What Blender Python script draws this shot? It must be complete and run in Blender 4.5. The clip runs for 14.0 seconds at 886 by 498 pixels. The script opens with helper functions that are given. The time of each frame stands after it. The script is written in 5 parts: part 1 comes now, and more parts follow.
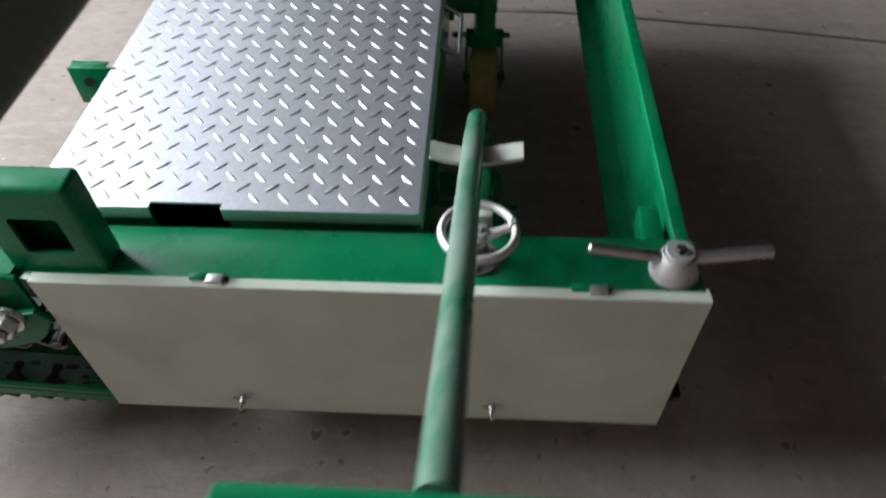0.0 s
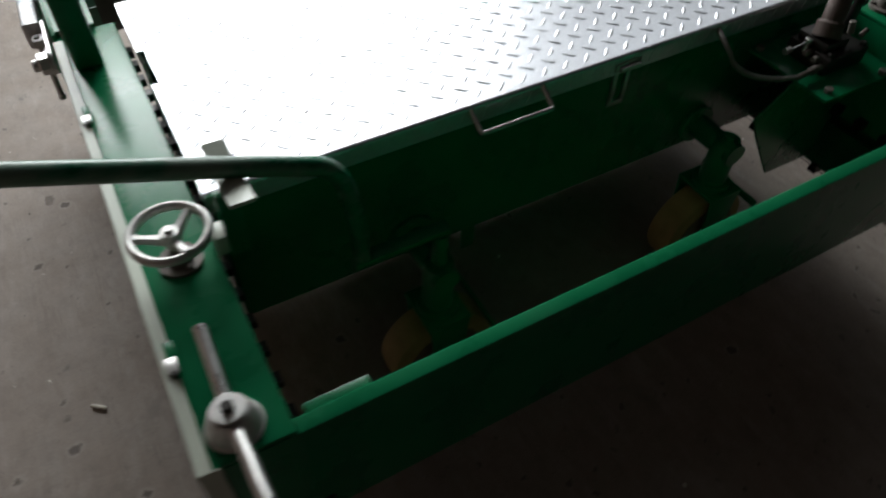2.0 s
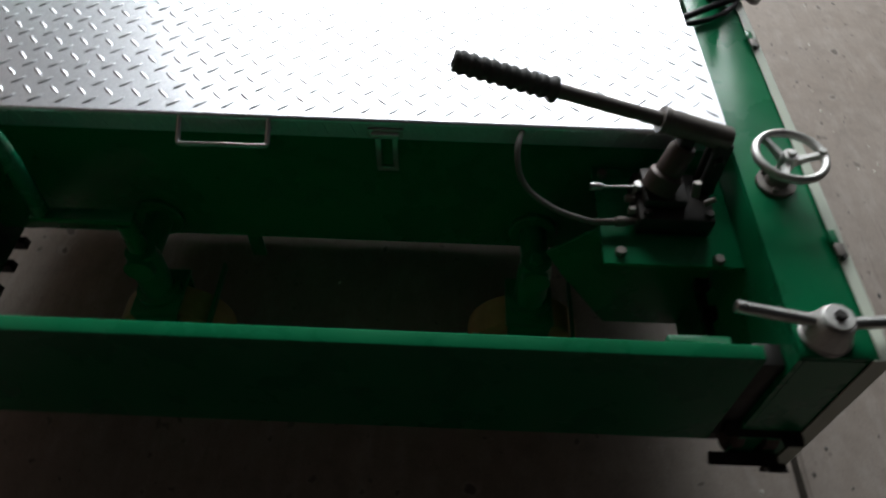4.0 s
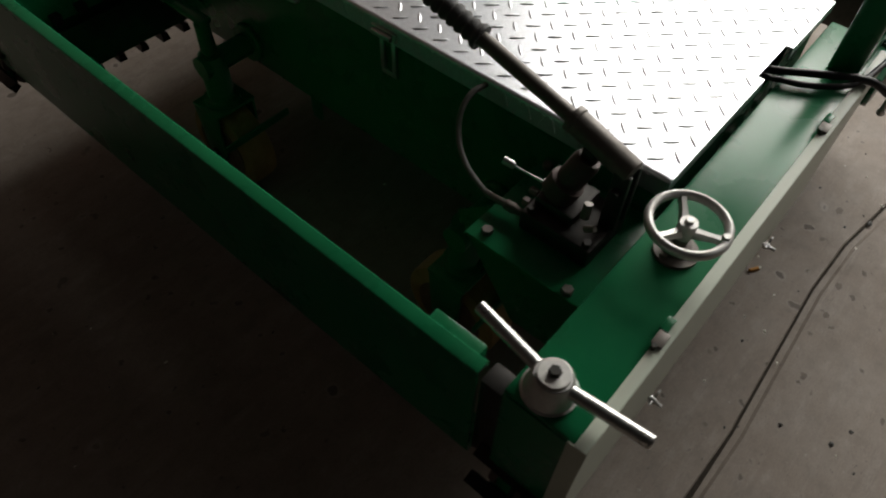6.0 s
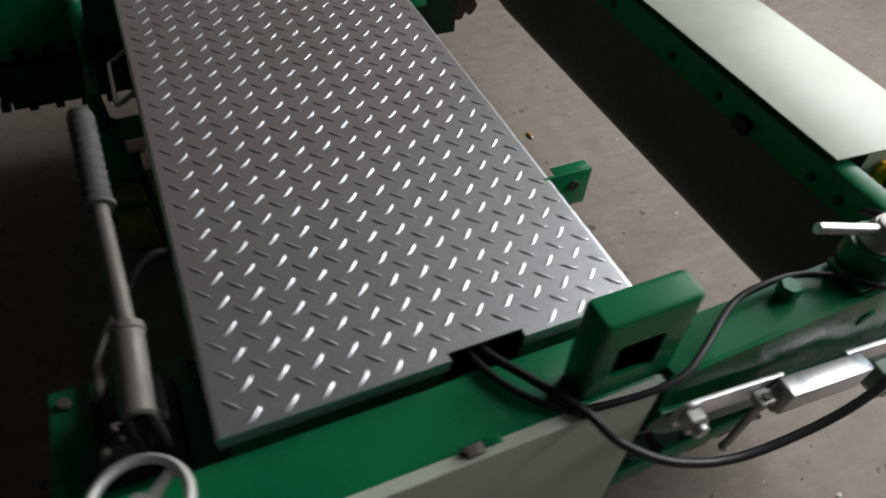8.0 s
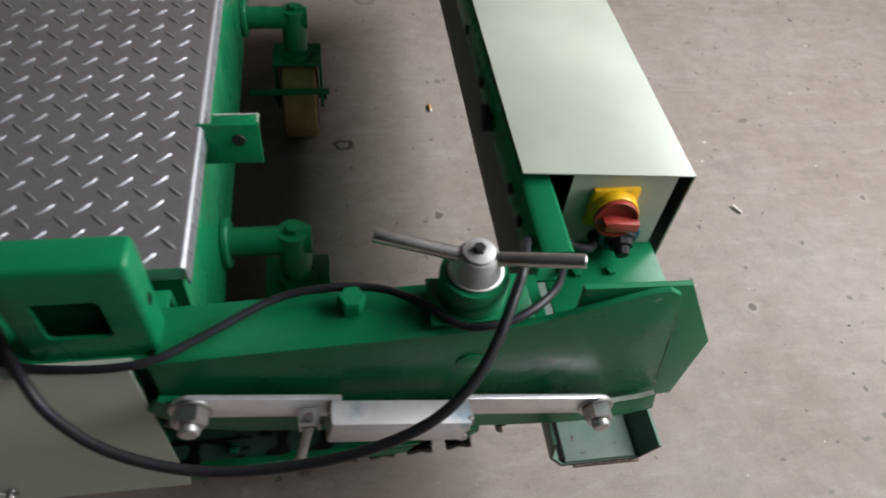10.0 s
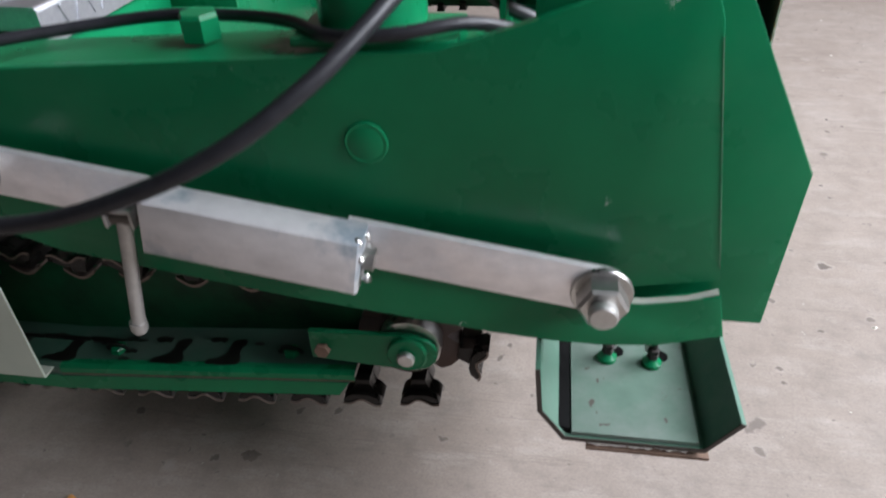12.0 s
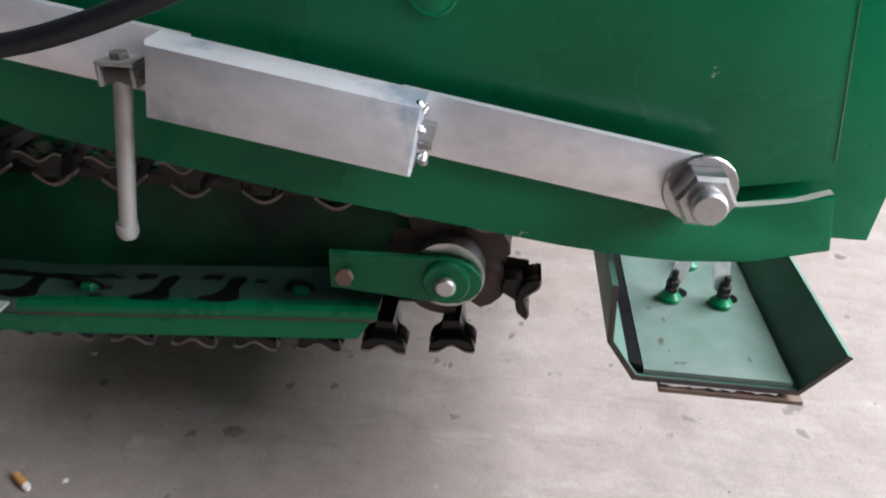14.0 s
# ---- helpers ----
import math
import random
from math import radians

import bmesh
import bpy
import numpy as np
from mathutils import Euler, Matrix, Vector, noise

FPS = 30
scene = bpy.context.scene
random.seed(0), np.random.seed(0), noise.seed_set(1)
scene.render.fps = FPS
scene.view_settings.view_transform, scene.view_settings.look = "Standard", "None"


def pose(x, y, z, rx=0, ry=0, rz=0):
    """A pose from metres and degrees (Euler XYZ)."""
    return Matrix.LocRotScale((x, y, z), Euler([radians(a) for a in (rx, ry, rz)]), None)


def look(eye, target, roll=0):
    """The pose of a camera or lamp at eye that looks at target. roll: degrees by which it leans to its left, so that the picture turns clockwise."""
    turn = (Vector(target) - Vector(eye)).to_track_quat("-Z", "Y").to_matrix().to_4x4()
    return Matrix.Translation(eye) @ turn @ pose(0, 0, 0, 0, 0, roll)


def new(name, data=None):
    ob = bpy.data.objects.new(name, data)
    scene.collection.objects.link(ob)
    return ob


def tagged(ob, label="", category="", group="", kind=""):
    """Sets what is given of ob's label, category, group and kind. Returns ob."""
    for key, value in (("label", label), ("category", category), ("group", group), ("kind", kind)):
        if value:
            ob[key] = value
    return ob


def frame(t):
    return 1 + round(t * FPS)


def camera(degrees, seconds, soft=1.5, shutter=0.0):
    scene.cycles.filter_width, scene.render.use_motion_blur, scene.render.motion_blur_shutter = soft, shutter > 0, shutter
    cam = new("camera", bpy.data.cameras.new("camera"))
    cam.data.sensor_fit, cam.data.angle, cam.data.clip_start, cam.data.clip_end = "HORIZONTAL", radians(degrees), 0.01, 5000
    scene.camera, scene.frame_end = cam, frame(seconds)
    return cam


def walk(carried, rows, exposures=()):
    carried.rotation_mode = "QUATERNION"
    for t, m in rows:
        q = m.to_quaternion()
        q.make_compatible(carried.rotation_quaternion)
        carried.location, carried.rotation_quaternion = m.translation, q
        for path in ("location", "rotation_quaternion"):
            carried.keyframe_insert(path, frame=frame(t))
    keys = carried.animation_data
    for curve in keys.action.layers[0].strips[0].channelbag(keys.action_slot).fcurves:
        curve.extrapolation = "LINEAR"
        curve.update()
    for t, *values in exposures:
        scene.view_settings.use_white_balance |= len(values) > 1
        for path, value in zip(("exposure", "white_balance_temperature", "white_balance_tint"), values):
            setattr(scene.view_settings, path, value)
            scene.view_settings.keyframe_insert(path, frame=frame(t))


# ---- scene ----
# camera and its way round the machine
cam = camera(65.5, 14.0, soft=2.0, shutter=0.5)
PATH = [
    (0, (0.697, -0.63, 1.486), (0.601, 0.677, -0.025), -1.6),
    (0.5, (0.923, -0.502, 1.516), (0.503, 0.799, 0.057), -4.1),
    (1, (1.144, -0.333, 1.51), (0.465, 0.795, 0.004), -2.2),
    (1.5, (1.375, -0.208, 1.487), (0.442, 0.606, -0.084), 2.2),
    (2, (1.476, 0.08, 1.473), (0.352, 0.744, -0.042), 2.0),
    (2.5, (1.546, 0.378, 1.461), (0.39, 0.811, -0.112), 2.2),
    (3, (1.595, 0.632, 1.469), (0.407, 0.812, -0.13), 5.3),
    (3.5, (1.552, 0.871, 1.469), (0.325, 0.966, -0.108), 2.1),
    (4, (1.56, 1.141, 1.501), (0.305, 1.124, -0.056), 1.6),
    (4.2, (1.606, 1.237, 1.505), (0.35, 1.118, -0.047), 3.3),
    (6.3, (1.328, 1.883, 1.449), (0.425, 1.067, -0.139), 1.6),
    (6.5, (1.267, 1.909, 1.443), (0.377, 1.069, -0.139), 1.8),
    (7, (1.055, 1.957, 1.453), (0.189, 1.056, -0.108), 2.7),
    (7.5, (0.843, 2.0, 1.472), (-0.044, 0.948, 0.02), 4.9),
    (7.7, (0.723, 2.048, 1.516), (-0.033, 0.906, 0.058), 3.8),
    (9.8, (-0.206, 2.281, 1.486), (-0.523, 1.017, -0.031), 7.6),
    (10, (-0.268, 2.253, 1.458), (-0.57, 1.013, -0.082), 7.7),
    (10.3, (-0.379, 2.209, 1.428), (-0.541, 0.985, -0.145), 5.9),
    (10.5, (-0.419, 2.184, 1.378), (-0.523, 0.963, -0.202), 4.8),
    (11, (-0.481, 2.21, 1.193), (-0.431, 0.935, -0.348), 1.1),
    (11.4, (-0.548, 2.259, 1.071), (-0.381, 0.845, -0.333), -1.2),
    (11.5, (-0.565, 2.256, 1.056), (-0.365, 0.817, -0.318), -2.0),
    (12, (-0.597, 2.305, 0.882), (-0.332, 0.699, -0.281), -2.0),
    (12.5, (-0.587, 2.337, 0.795), (-0.302, 0.621, -0.191), -2.7),
    (13, (-0.55, 2.351, 0.75), (-0.222, 0.564, -0.086), -1.2),
    (13.5, (-0.51, 2.333, 0.666), (-0.346, 0.528, -0.179), 0.8),
    (14, (-0.504, 2.297, 0.715), (-0.361, 0.609, -0.348), 2.2),
]
walk(cam, [(t, look(eye, target, roll)) for t, eye, target, roll in PATH],
     exposures=[(0.0, -0.72, 6400, 12), (0.5, -1.05, 6450, 11), (1.0, -1.33, 6500, 9), (1.5, -1.57, 6800, 9), (2.5, -1.57, 6650, 9), (4.2, -1.52, 6650, 9), (6.3, -1.98, 7500, 11), (7.2, -2.06, 7350, 11), (7.7, -2.06, 6950, 11),
                (9.8, -1.50, 6750, 13), (10.5, -1.32, 6600, 14), (11.0, -1.10, 6500, 14), (11.5, -1.05, 6400, 15), (12.0, -0.90, 6350, 15), (13.0, -0.58, 6250, 16), (14.0, -0.54, 6250, 16)])

# ---- light: daylight from a tall opening on the west side of a dim hall ----
world = bpy.data.worlds.new("world")
scene.world = world
world.use_nodes = True
wn = world.node_tree
bg = wn.nodes["Background"]
sky = wn.nodes.new("ShaderNodeTexSky")
sky.sky_type = "NISHITA"
sky.sun_disc = False
sky.sun_elevation, sky.sun_rotation = radians(40), radians(250)
wn.links.new(sky.outputs[0], bg.inputs[0])
bg.inputs[1].default_value = 0.1


def daylight(name, place, wide, high, power, colour=(0.94, 1.0, 1.05)):
    """An area lamp in an opening of the west wall; it shines east."""
    lamp = bpy.data.lights.new(name, "AREA")
    lamp.shape, lamp.size, lamp.size_y, lamp.energy, lamp.color = "RECTANGLE", wide, high, power, colour
    ob = new(name, lamp)
    ob.matrix_world = look(place, Vector(place) + Vector((1, 0, -0.05)))
    return ob


WALL_W, WALL_E, WALL_S, WALL_N, ROOF = -3.7, 7.0, -2.6, 14.0, 6.5
WINDOWS = ((-0.90, 3.2, 1.60, 4.15, 126), (4.3, 8.2, 4.3, 6.0, 21), (8.6, 12.6, 4.3, 6.0, 17))          # the west wall's openings: south, north, sill, head and daylight (the last two, high up and dim, are added to brighten the plate)
for south, north, sill, head, power in WINDOWS:
    daylight("daylight_window", (WALL_W + 0.05, (south + north) / 2, (sill + head) / 2), north - south, head - sill, power * (north - south) * (head - sill))


# ---- materials ----
def nodes_of(name):
    m = bpy.data.materials.new(name)
    m.use_nodes = True
    return m, m.node_tree, m.node_tree.nodes["Principled BSDF"]


def noise_tex(nt, scale, detail=4.0, rough=0.55, stretch=None, space="Object"):
    tc = nt.nodes.new("ShaderNodeTexCoord")
    n = nt.nodes.new("ShaderNodeTexNoise")
    n.inputs["Scale"].default_value, n.inputs["Detail"].default_value = scale, detail
    n.inputs["Roughness"].default_value = rough
    if stretch:
        mp = nt.nodes.new("ShaderNodeMapping")
        mp.inputs["Scale"].default_value = stretch
        nt.links.new(tc.outputs[space], mp.inputs[0])
        nt.links.new(mp.outputs[0], n.inputs["Vector"])
    else:
        nt.links.new(tc.outputs[space], n.inputs["Vector"])
    return n


def ramp(nt, source, stops):
    r = nt.nodes.new("ShaderNodeValToRGB")
    while len(r.color_ramp.elements) < len(stops):
        r.color_ramp.elements.new(0.5)
    for e, (p, c) in zip(r.color_ramp.elements, stops):
        e.position = p
        e.color = (c, c, c, 1) if isinstance(c, (int, float)) else (*c, 1)
    nt.links.new(source, r.inputs[0])
    return r


def mix(nt, fac, a, b, how="MIX"):
    x = nt.nodes.new("ShaderNodeMix")
    x.data_type, x.blend_type = "RGBA", how
    for sock, v in ((x.inputs[0], fac), (x.inputs[6], a), (x.inputs[7], b)):
        if isinstance(v, bpy.types.NodeSocket):
            nt.links.new(v, sock)
        elif isinstance(v, (int, float)):
            sock.default_value = v
        else:
            sock.default_value = (*v, 1)
    return x.outputs[2]


def bump(nt, bsdf, source, strength, distance):
    b = nt.nodes.new("ShaderNodeBump")
    b.inputs["Strength"].default_value, b.inputs["Distance"].default_value = strength, distance
    nt.links.new(source, b.inputs["Height"])
    nt.links.new(b.outputs[0], bsdf.inputs["Normal"])


def painted(name, base, rough=0.3, dust=(0.35, 0.36, 0.33), dust_most=0.25, coarse=9.0, chips=None, chip_from=0.72, dust_from=0.52, dust_to=0.85, spec=0.38):
    """Gloss paint with faint mottling, dust and chips."""
    m, nt, b = nodes_of(name)
    big, fine = noise_tex(nt, coarse, 5), noise_tex(nt, 160, 3)
    shade = ramp(nt, big.outputs[0], [(0.3, tuple(c * 0.86 for c in base)), (0.7, tuple(min(1, c * 1.12) for c in base))])
    worn = ramp(nt, noise_tex(nt, coarse * 0.7, 8, 0.65).outputs[0], [(dust_from, 0.0), (dust_to, dust_most)])
    col = mix(nt, worn.outputs[0], shade.outputs[0], dust)
    if chips:
        spots = ramp(nt, noise_tex(nt, 38, 6, 0.6).outputs[0], [(chip_from, 0.0), (chip_from + 0.02, 1.0)])
        col = mix(nt, spots.outputs[0], col, chips)
    nt.links.new(col, b.inputs["Base Color"])
    rr = ramp(nt, big.outputs[0], [(0.3, rough * 0.85), (0.7, min(1, rough * 1.2))])
    nt.links.new(rr.outputs[0], b.inputs["Roughness"])
    b.inputs["Specular IOR Level"].default_value = spec
    bump(nt, b, fine.outputs[0], 0.06, 0.001)
    return m


def metal(name, base, rough=0.3, metallic=1.0, grain=(1, 1, 1), stain=(0.25, 0.2, 0.16), stain_most=0.3, stain_from=0.5, stain_to=0.8):
    m, nt, b = nodes_of(name)
    fine = noise_tex(nt, 90, 5, 0.6, grain)
    big = noise_tex(nt, 14, 6, 0.6)
    shade = ramp(nt, fine.outputs[0], [(0.3, tuple(c * 0.82 for c in base)), (0.7, base)])
    dirt = ramp(nt, big.outputs[0], [(stain_from, 0.0), (stain_to, stain_most)])
    nt.links.new(mix(nt, dirt.outputs[0], shade.outputs[0], stain), b.inputs["Base Color"])
    rr = ramp(nt, big.outputs[0], [(0.3, rough * 0.8), (0.75, min(1, rough * 1.5))])
    nt.links.new(rr.outputs[0], b.inputs["Roughness"])
    b.inputs["Metallic"].default_value = metallic
    bump(nt, b, fine.outputs[0], 0.08, 0.001)
    return m


def plain(name, base, rough=0.5, metallic=0.0, scale=60.0, depth=0.1, spec=0.5):
    m, nt, b = nodes_of(name)
    n = noise_tex(nt, scale, 4)
    shade = ramp(nt, n.outputs[0], [(0.3, tuple(c * 0.75 for c in base)), (0.7, tuple(min(1, c * 1.15) for c in base))])
    nt.links.new(shade.outputs[0], b.inputs["Base Color"])
    b.inputs["Roughness"].default_value, b.inputs["Metallic"].default_value = rough, metallic
    b.inputs["Specular IOR Level"].default_value = spec
    bump(nt, b, n.outputs[0], depth, 0.002)
    return m


GREEN = painted("green_paint", (0.0015, 0.142, 0.054), 0.28, dust_most=0.05, chips=(0.30, 0.36, 0.31), chip_from=0.735, spec=0.23)
# Paler green, used for the highlight painted on the arm plate's edge.
GREEN_EDGE_LIT = painted("edge_highlight_green_paint", (0.02, 0.15, 0.075), 0.38, dust=(0.24, 0.29, 0.23), dust_most=0.95, coarse=9, dust_from=0.36, dust_to=0.62)


def pull_paint():
    """Green paint rubbed pale where the bar is stored and stepped over, still clean near the cross handle."""
    m, nt, b = nodes_of("part_rubbed_green_paint")
    tc, sep = nt.nodes.new("ShaderNodeTexCoord"), nt.nodes.new("ShaderNodeSeparateXYZ")
    nt.links.new(tc.outputs["Object"], sep.inputs[0])
    along, rub = nt.nodes.new("ShaderNodeMath"), nt.nodes.new("ShaderNodeMath")
    along.operation, rub.operation = "ADD", "ADD"
    nt.links.new(sep.outputs["Y"], along.inputs[0])
    along.inputs[1].default_value = 1.0
    nt.links.new(ramp(nt, along.outputs[0], [(0.16, 0.0), (0.45, 0.16), (0.74, 0.14), (0.90, 0.0)]).outputs[0], rub.inputs[0])
    patch = noise_tex(nt, 14, 7, 0.65, (1.0, 0.5, 1.0))
    nt.links.new(patch.outputs[0], rub.inputs[1])
    worn = ramp(nt, rub.outputs[0], [(0.51, 0.0), (0.69, 0.85)])
    col = mix(nt, worn.outputs[0], (0.004, 0.118, 0.055), (0.15, 0.20, 0.155))
    nt.links.new(col, b.inputs["Base Color"])
    nt.links.new(ramp(nt, worn.outputs[0], [(0.0, 0.26), (0.85, 0.45)]).outputs[0], b.inputs["Roughness"])
    bump(nt, b, noise_tex(nt, 160, 3).outputs[0], 0.06, 0.001)
    return m


PULL_PAINT = pull_paint()
GREEN_GREASE = painted("dusty_green_paint", (0.05, 0.135, 0.09), 0.5, dust=(0.14, 0.188, 0.155), dust_most=0.75, dust_from=0.42, dust_to=0.7, spec=0.3)
# Darker, blotched green stands in for shade below the arm and chain.
GREEN_SHADED = painted("shade_darkened_green_paint", (0.005, 0.09, 0.036), 0.4, dust=(0.008, 0.010, 0.008), dust_most=0.9, coarse=7, dust_from=0.40, dust_to=0.66, spec=0.2)
GREEN_LEDGE = painted("oily_dusty_green_paint", (0.03, 0.09, 0.06), 0.45, dust=(0.068, 0.085, 0.073), dust_most=0.8, dust_from=0.40, dust_to=0.68, spec=0.3)
GREASE = plain("black_grease", (0.008, 0.007, 0.006), 0.35, scale=90)
LIP = metal("worn_brown_steel", (0.22, 0.175, 0.15), 0.42, 0.6, stain=(0.16, 0.1, 0.08), stain_most=0.6)
PALE = painted("pale_grey_green_paint", (0.44, 0.475, 0.395), 0.38, dust=(0.38, 0.38, 0.34), dust_most=0.3, coarse=5)


def chequer_steel():
    """Bright rolled plate: a clear sheen under a broad haze, faint rolling marks, smears and rubbed patches."""
    m, nt, b = nodes_of("bright_chequer_steel")
    rolled = noise_tex(nt, 60, 5, 0.6, (1.0, 0.08, 1.0))
    smear, fine = noise_tex(nt, 3.5, 6, 0.6), noise_tex(nt, 140, 4, 0.6)
    c = ramp(nt, fine.outputs[0], [(0.3, (0.605, 0.615, 0.65)), (0.7, (0.725, 0.735, 0.765))]).outputs[0]
    c = mix(nt, ramp(nt, smear.outputs[0], [(0.52, 0.0), (0.75, 0.35)]).outputs[0], c, (0.53, 0.53, 0.54))
    haze = nt.nodes.new("ShaderNodeBsdfPrincipled")
    both = nt.nodes.new("ShaderNodeMixShader")
    for bsdf, lo, hi in ((b, 0.32, 0.38), (haze, 0.50, 0.57)):
        nt.links.new(c, bsdf.inputs["Base Color"])
        nt.links.new(ramp(nt, smear.outputs[0], [(0.3, lo), (0.75, hi)]).outputs[0], bsdf.inputs["Roughness"])
        bsdf.inputs["Metallic"].default_value = 1.0
        bump(nt, bsdf, rolled.outputs[0], 0.05, 0.001)
    both.inputs[0].default_value = 0.45
    nt.links.new(b.outputs[0], both.inputs[1])
    nt.links.new(haze.outputs[0], both.inputs[2])
    nt.links.new(both.outputs[0], nt.nodes["Material Output"].inputs[0])
    return m


CHEQUER = chequer_steel()
CHROME = metal("turned_steel", (0.60, 0.59, 0.57), 0.30, 1.0, stain_most=0.5)
CAST = metal("cast_aluminium", (0.6, 0.59, 0.57), 0.38, 0.9)
ZINC = metal("smooth_zinc_steel", (0.92, 0.885, 0.89), 0.34, 0.7, grain=(0.4, 0.4, 0.7), stain=(0.50, 0.56, 0.62), stain_most=0.55)
TUBE = metal("milled_square_tube", (0.70, 0.68, 0.685), 0.36, 0.5, grain=(0.4, 0.4, 0.7), stain=(0.27, 0.33, 0.38), stain_most=0.9, stain_from=0.50, stain_to=0.64)
KNOB = metal("dull_turned_steel", (0.56, 0.55, 0.53), 0.46, 0.75, stain_most=0.4)
DARK = metal("dark_oily_steel", (0.035, 0.032, 0.03), 0.45, 0.6, stain=(0.05, 0.03, 0.02))
FOOT = metal("oily_black_pressed_steel", (0.016, 0.014, 0.013), 0.3, 0.5, stain=(0.03, 0.02, 0.015))
BROWN = metal("brown_cast_iron", (0.085, 0.062, 0.055), 0.55, 0.4, stain=(0.12, 0.06, 0.035))
# Dark brown steel; also stands in for shade inside the control box.
SKIRT = plain("dark_brown_steel_and_shade", (0.06, 0.048, 0.04), 0.7, 0.2)
RUST = plain("rusty_steel", (0.16, 0.1, 0.07), 0.75, 0.2)
LEVER = metal("grey_brown_lever_steel", (0.15, 0.13, 0.115), 0.5, 0.35, stain=(0.08, 0.06, 0.05))
RUBBER_DUSTY = plain("dusty_black_rubber", (0.06, 0.057, 0.054), 0.7)
HOSE = plain("grey_hose", (0.11, 0.105, 0.095), 0.5)
# Rubbed pale paint; also the highlight painted along the curved bar's top.
PALE_WORN_AND_LIT = painted("rubbed_and_highlight_pale_paint", (0.4, 0.42, 0.36), 0.4, dust=(0.2, 0.26, 0.2), dust_most=0.4, coarse=30)
RUBBER = plain("black_rubber", (0.014, 0.014, 0.015), 0.55, spec=0.25)
CABLE = plain("black_cable_sheath", (0.016, 0.016, 0.019), 0.4, scale=120, depth=0.05, spec=0.3)
YELLOW_PU = plain("yellow_polyurethane", (0.33, 0.215, 0.085), 0.65, scale=25, spec=0.3)
YELLOW = plain("yellow_plastic", (0.85, 0.48, 0.01), 0.35)
RED = plain("red_plastic", (0.36, 0.04, 0.028), 0.4)
BLUE = plain("blue_plastic", (0.005, 0.12, 0.17), 0.45)
WHITE = plain("white_sheath", (0.75, 0.74, 0.7), 0.5)
BLACK = plain("dull_black", (0.006, 0.006, 0.006), 0.9, spec=0.05)
TAN = plain("cigarette_filter_paper", (0.62, 0.29, 0.08), 0.8)
PAPER = plain("cigarette_paper", (0.7, 0.66, 0.58), 0.85)


def concrete():
    """Power-floated slab: clouds, mottling, old splashes, scuffs, hair cracks and grit."""
    m, nt, b = nodes_of("dusty_concrete")
    cloud, stain = noise_tex(nt, 1.3, 6, 0.6), noise_tex(nt, 5.5, 9, 0.7)
    mottle, grit = noise_tex(nt, 16, 10, 0.78), noise_tex(nt, 240, 4, 0.7)
    scuff = noise_tex(nt, 6.0, 9, 0.72, (1.0, 3.2, 1.0))
    c = ramp(nt, cloud.outputs[0], [(0.3, (0.232, 0.185, 0.152)), (0.7, (0.300, 0.252, 0.218))]).outputs[0]
    c = mix(nt, ramp(nt, scuff.outputs[0], [(0.50, 0.0), (0.66, 0.45)]).outputs[0], c, (0.37, 0.322, 0.286))
    c = mix(nt, 0.7, c, ramp(nt, mottle.outputs[0], [(0.30, 0.68), (0.5, 1.0), (0.72, 1.24)]).outputs[0], "MULTIPLY")
    c = mix(nt, ramp(nt, stain.outputs[0], [(0.57, 0.0), (0.72, 0.5)]).outputs[0], c, (0.140, 0.108, 0.090))
    c = mix(nt, ramp(nt, noise_tex(nt, 13, 4, 0.55).outputs[0], [(0.68, 0.0), (0.72, 0.7)]).outputs[0], c, (0.105, 0.086, 0.074))
    c = mix(nt, ramp(nt, noise_tex(nt, 62, 3, 0.6).outputs[0], [(0.68, 0.0), (0.72, 0.65)]).outputs[0], c, (0.10, 0.084, 0.072))
    c = mix(nt, ramp(nt, noise_tex(nt, 48, 3, 0.6, (1.3, 1.0, 1.0)).outputs[0], [(0.70, 0.0), (0.74, 0.6)]).outputs[0], c, (0.42, 0.385, 0.35))
    # hair cracks along warped cell edges
    tc, warp = nt.nodes.new("ShaderNodeTexCoord"), noise_tex(nt, 2.2, 6, 0.65)
    add = nt.nodes.new("ShaderNodeVectorMath")
    add.operation = "MULTIPLY_ADD"
    nt.links.new(warp.outputs["Color"], add.inputs[0])
    add.inputs[1].default_value = (0.55, 0.55, 0.0)
    nt.links.new(tc.outputs["Object"], add.inputs[2])
    vor = nt.nodes.new("ShaderNodeTexVoronoi")
    vor.feature = "DISTANCE_TO_EDGE"
    vor.inputs["Scale"].default_value = 0.8
    nt.links.new(add.outputs[0], vor.inputs["Vector"])
    crack = ramp(nt, vor.outputs["Distance"], [(0.0, 0.14), (0.0035, 0.0)])
    c = mix(nt, crack.outputs[0], c, (0.11, 0.09, 0.078))
    c = mix(nt, ramp(nt, grit.outputs[0], [(0.36, 0.4), (0.55, 0.0)]).outputs[0], c, (0.17, 0.142, 0.124))
    # scratches swept along the hall, and pocks where the skin has broken out
    sweep = ramp(nt, noise_tex(nt, 3.0, 5, 0.6, (0.22, 5.0, 1.0)).outputs[0], [(0.488, 0.0), (0.5, 1.0), (0.512, 0.0)])
    where = ramp(nt, noise_tex(nt, 2.4, 4, 0.6).outputs[0], [(0.46, 0.0), (0.62, 0.36)])
    c = mix(nt, mix(nt, 1.0, sweep.outputs[0], where.outputs[0], "MULTIPLY"), c, (0.13, 0.105, 0.09))
    rel = mix(nt, 0.5, mottle.outputs[0], grit.outputs[0])
    bent = nt.nodes.new("ShaderNodeVectorMath")
    bent.operation = "MULTIPLY_ADD"
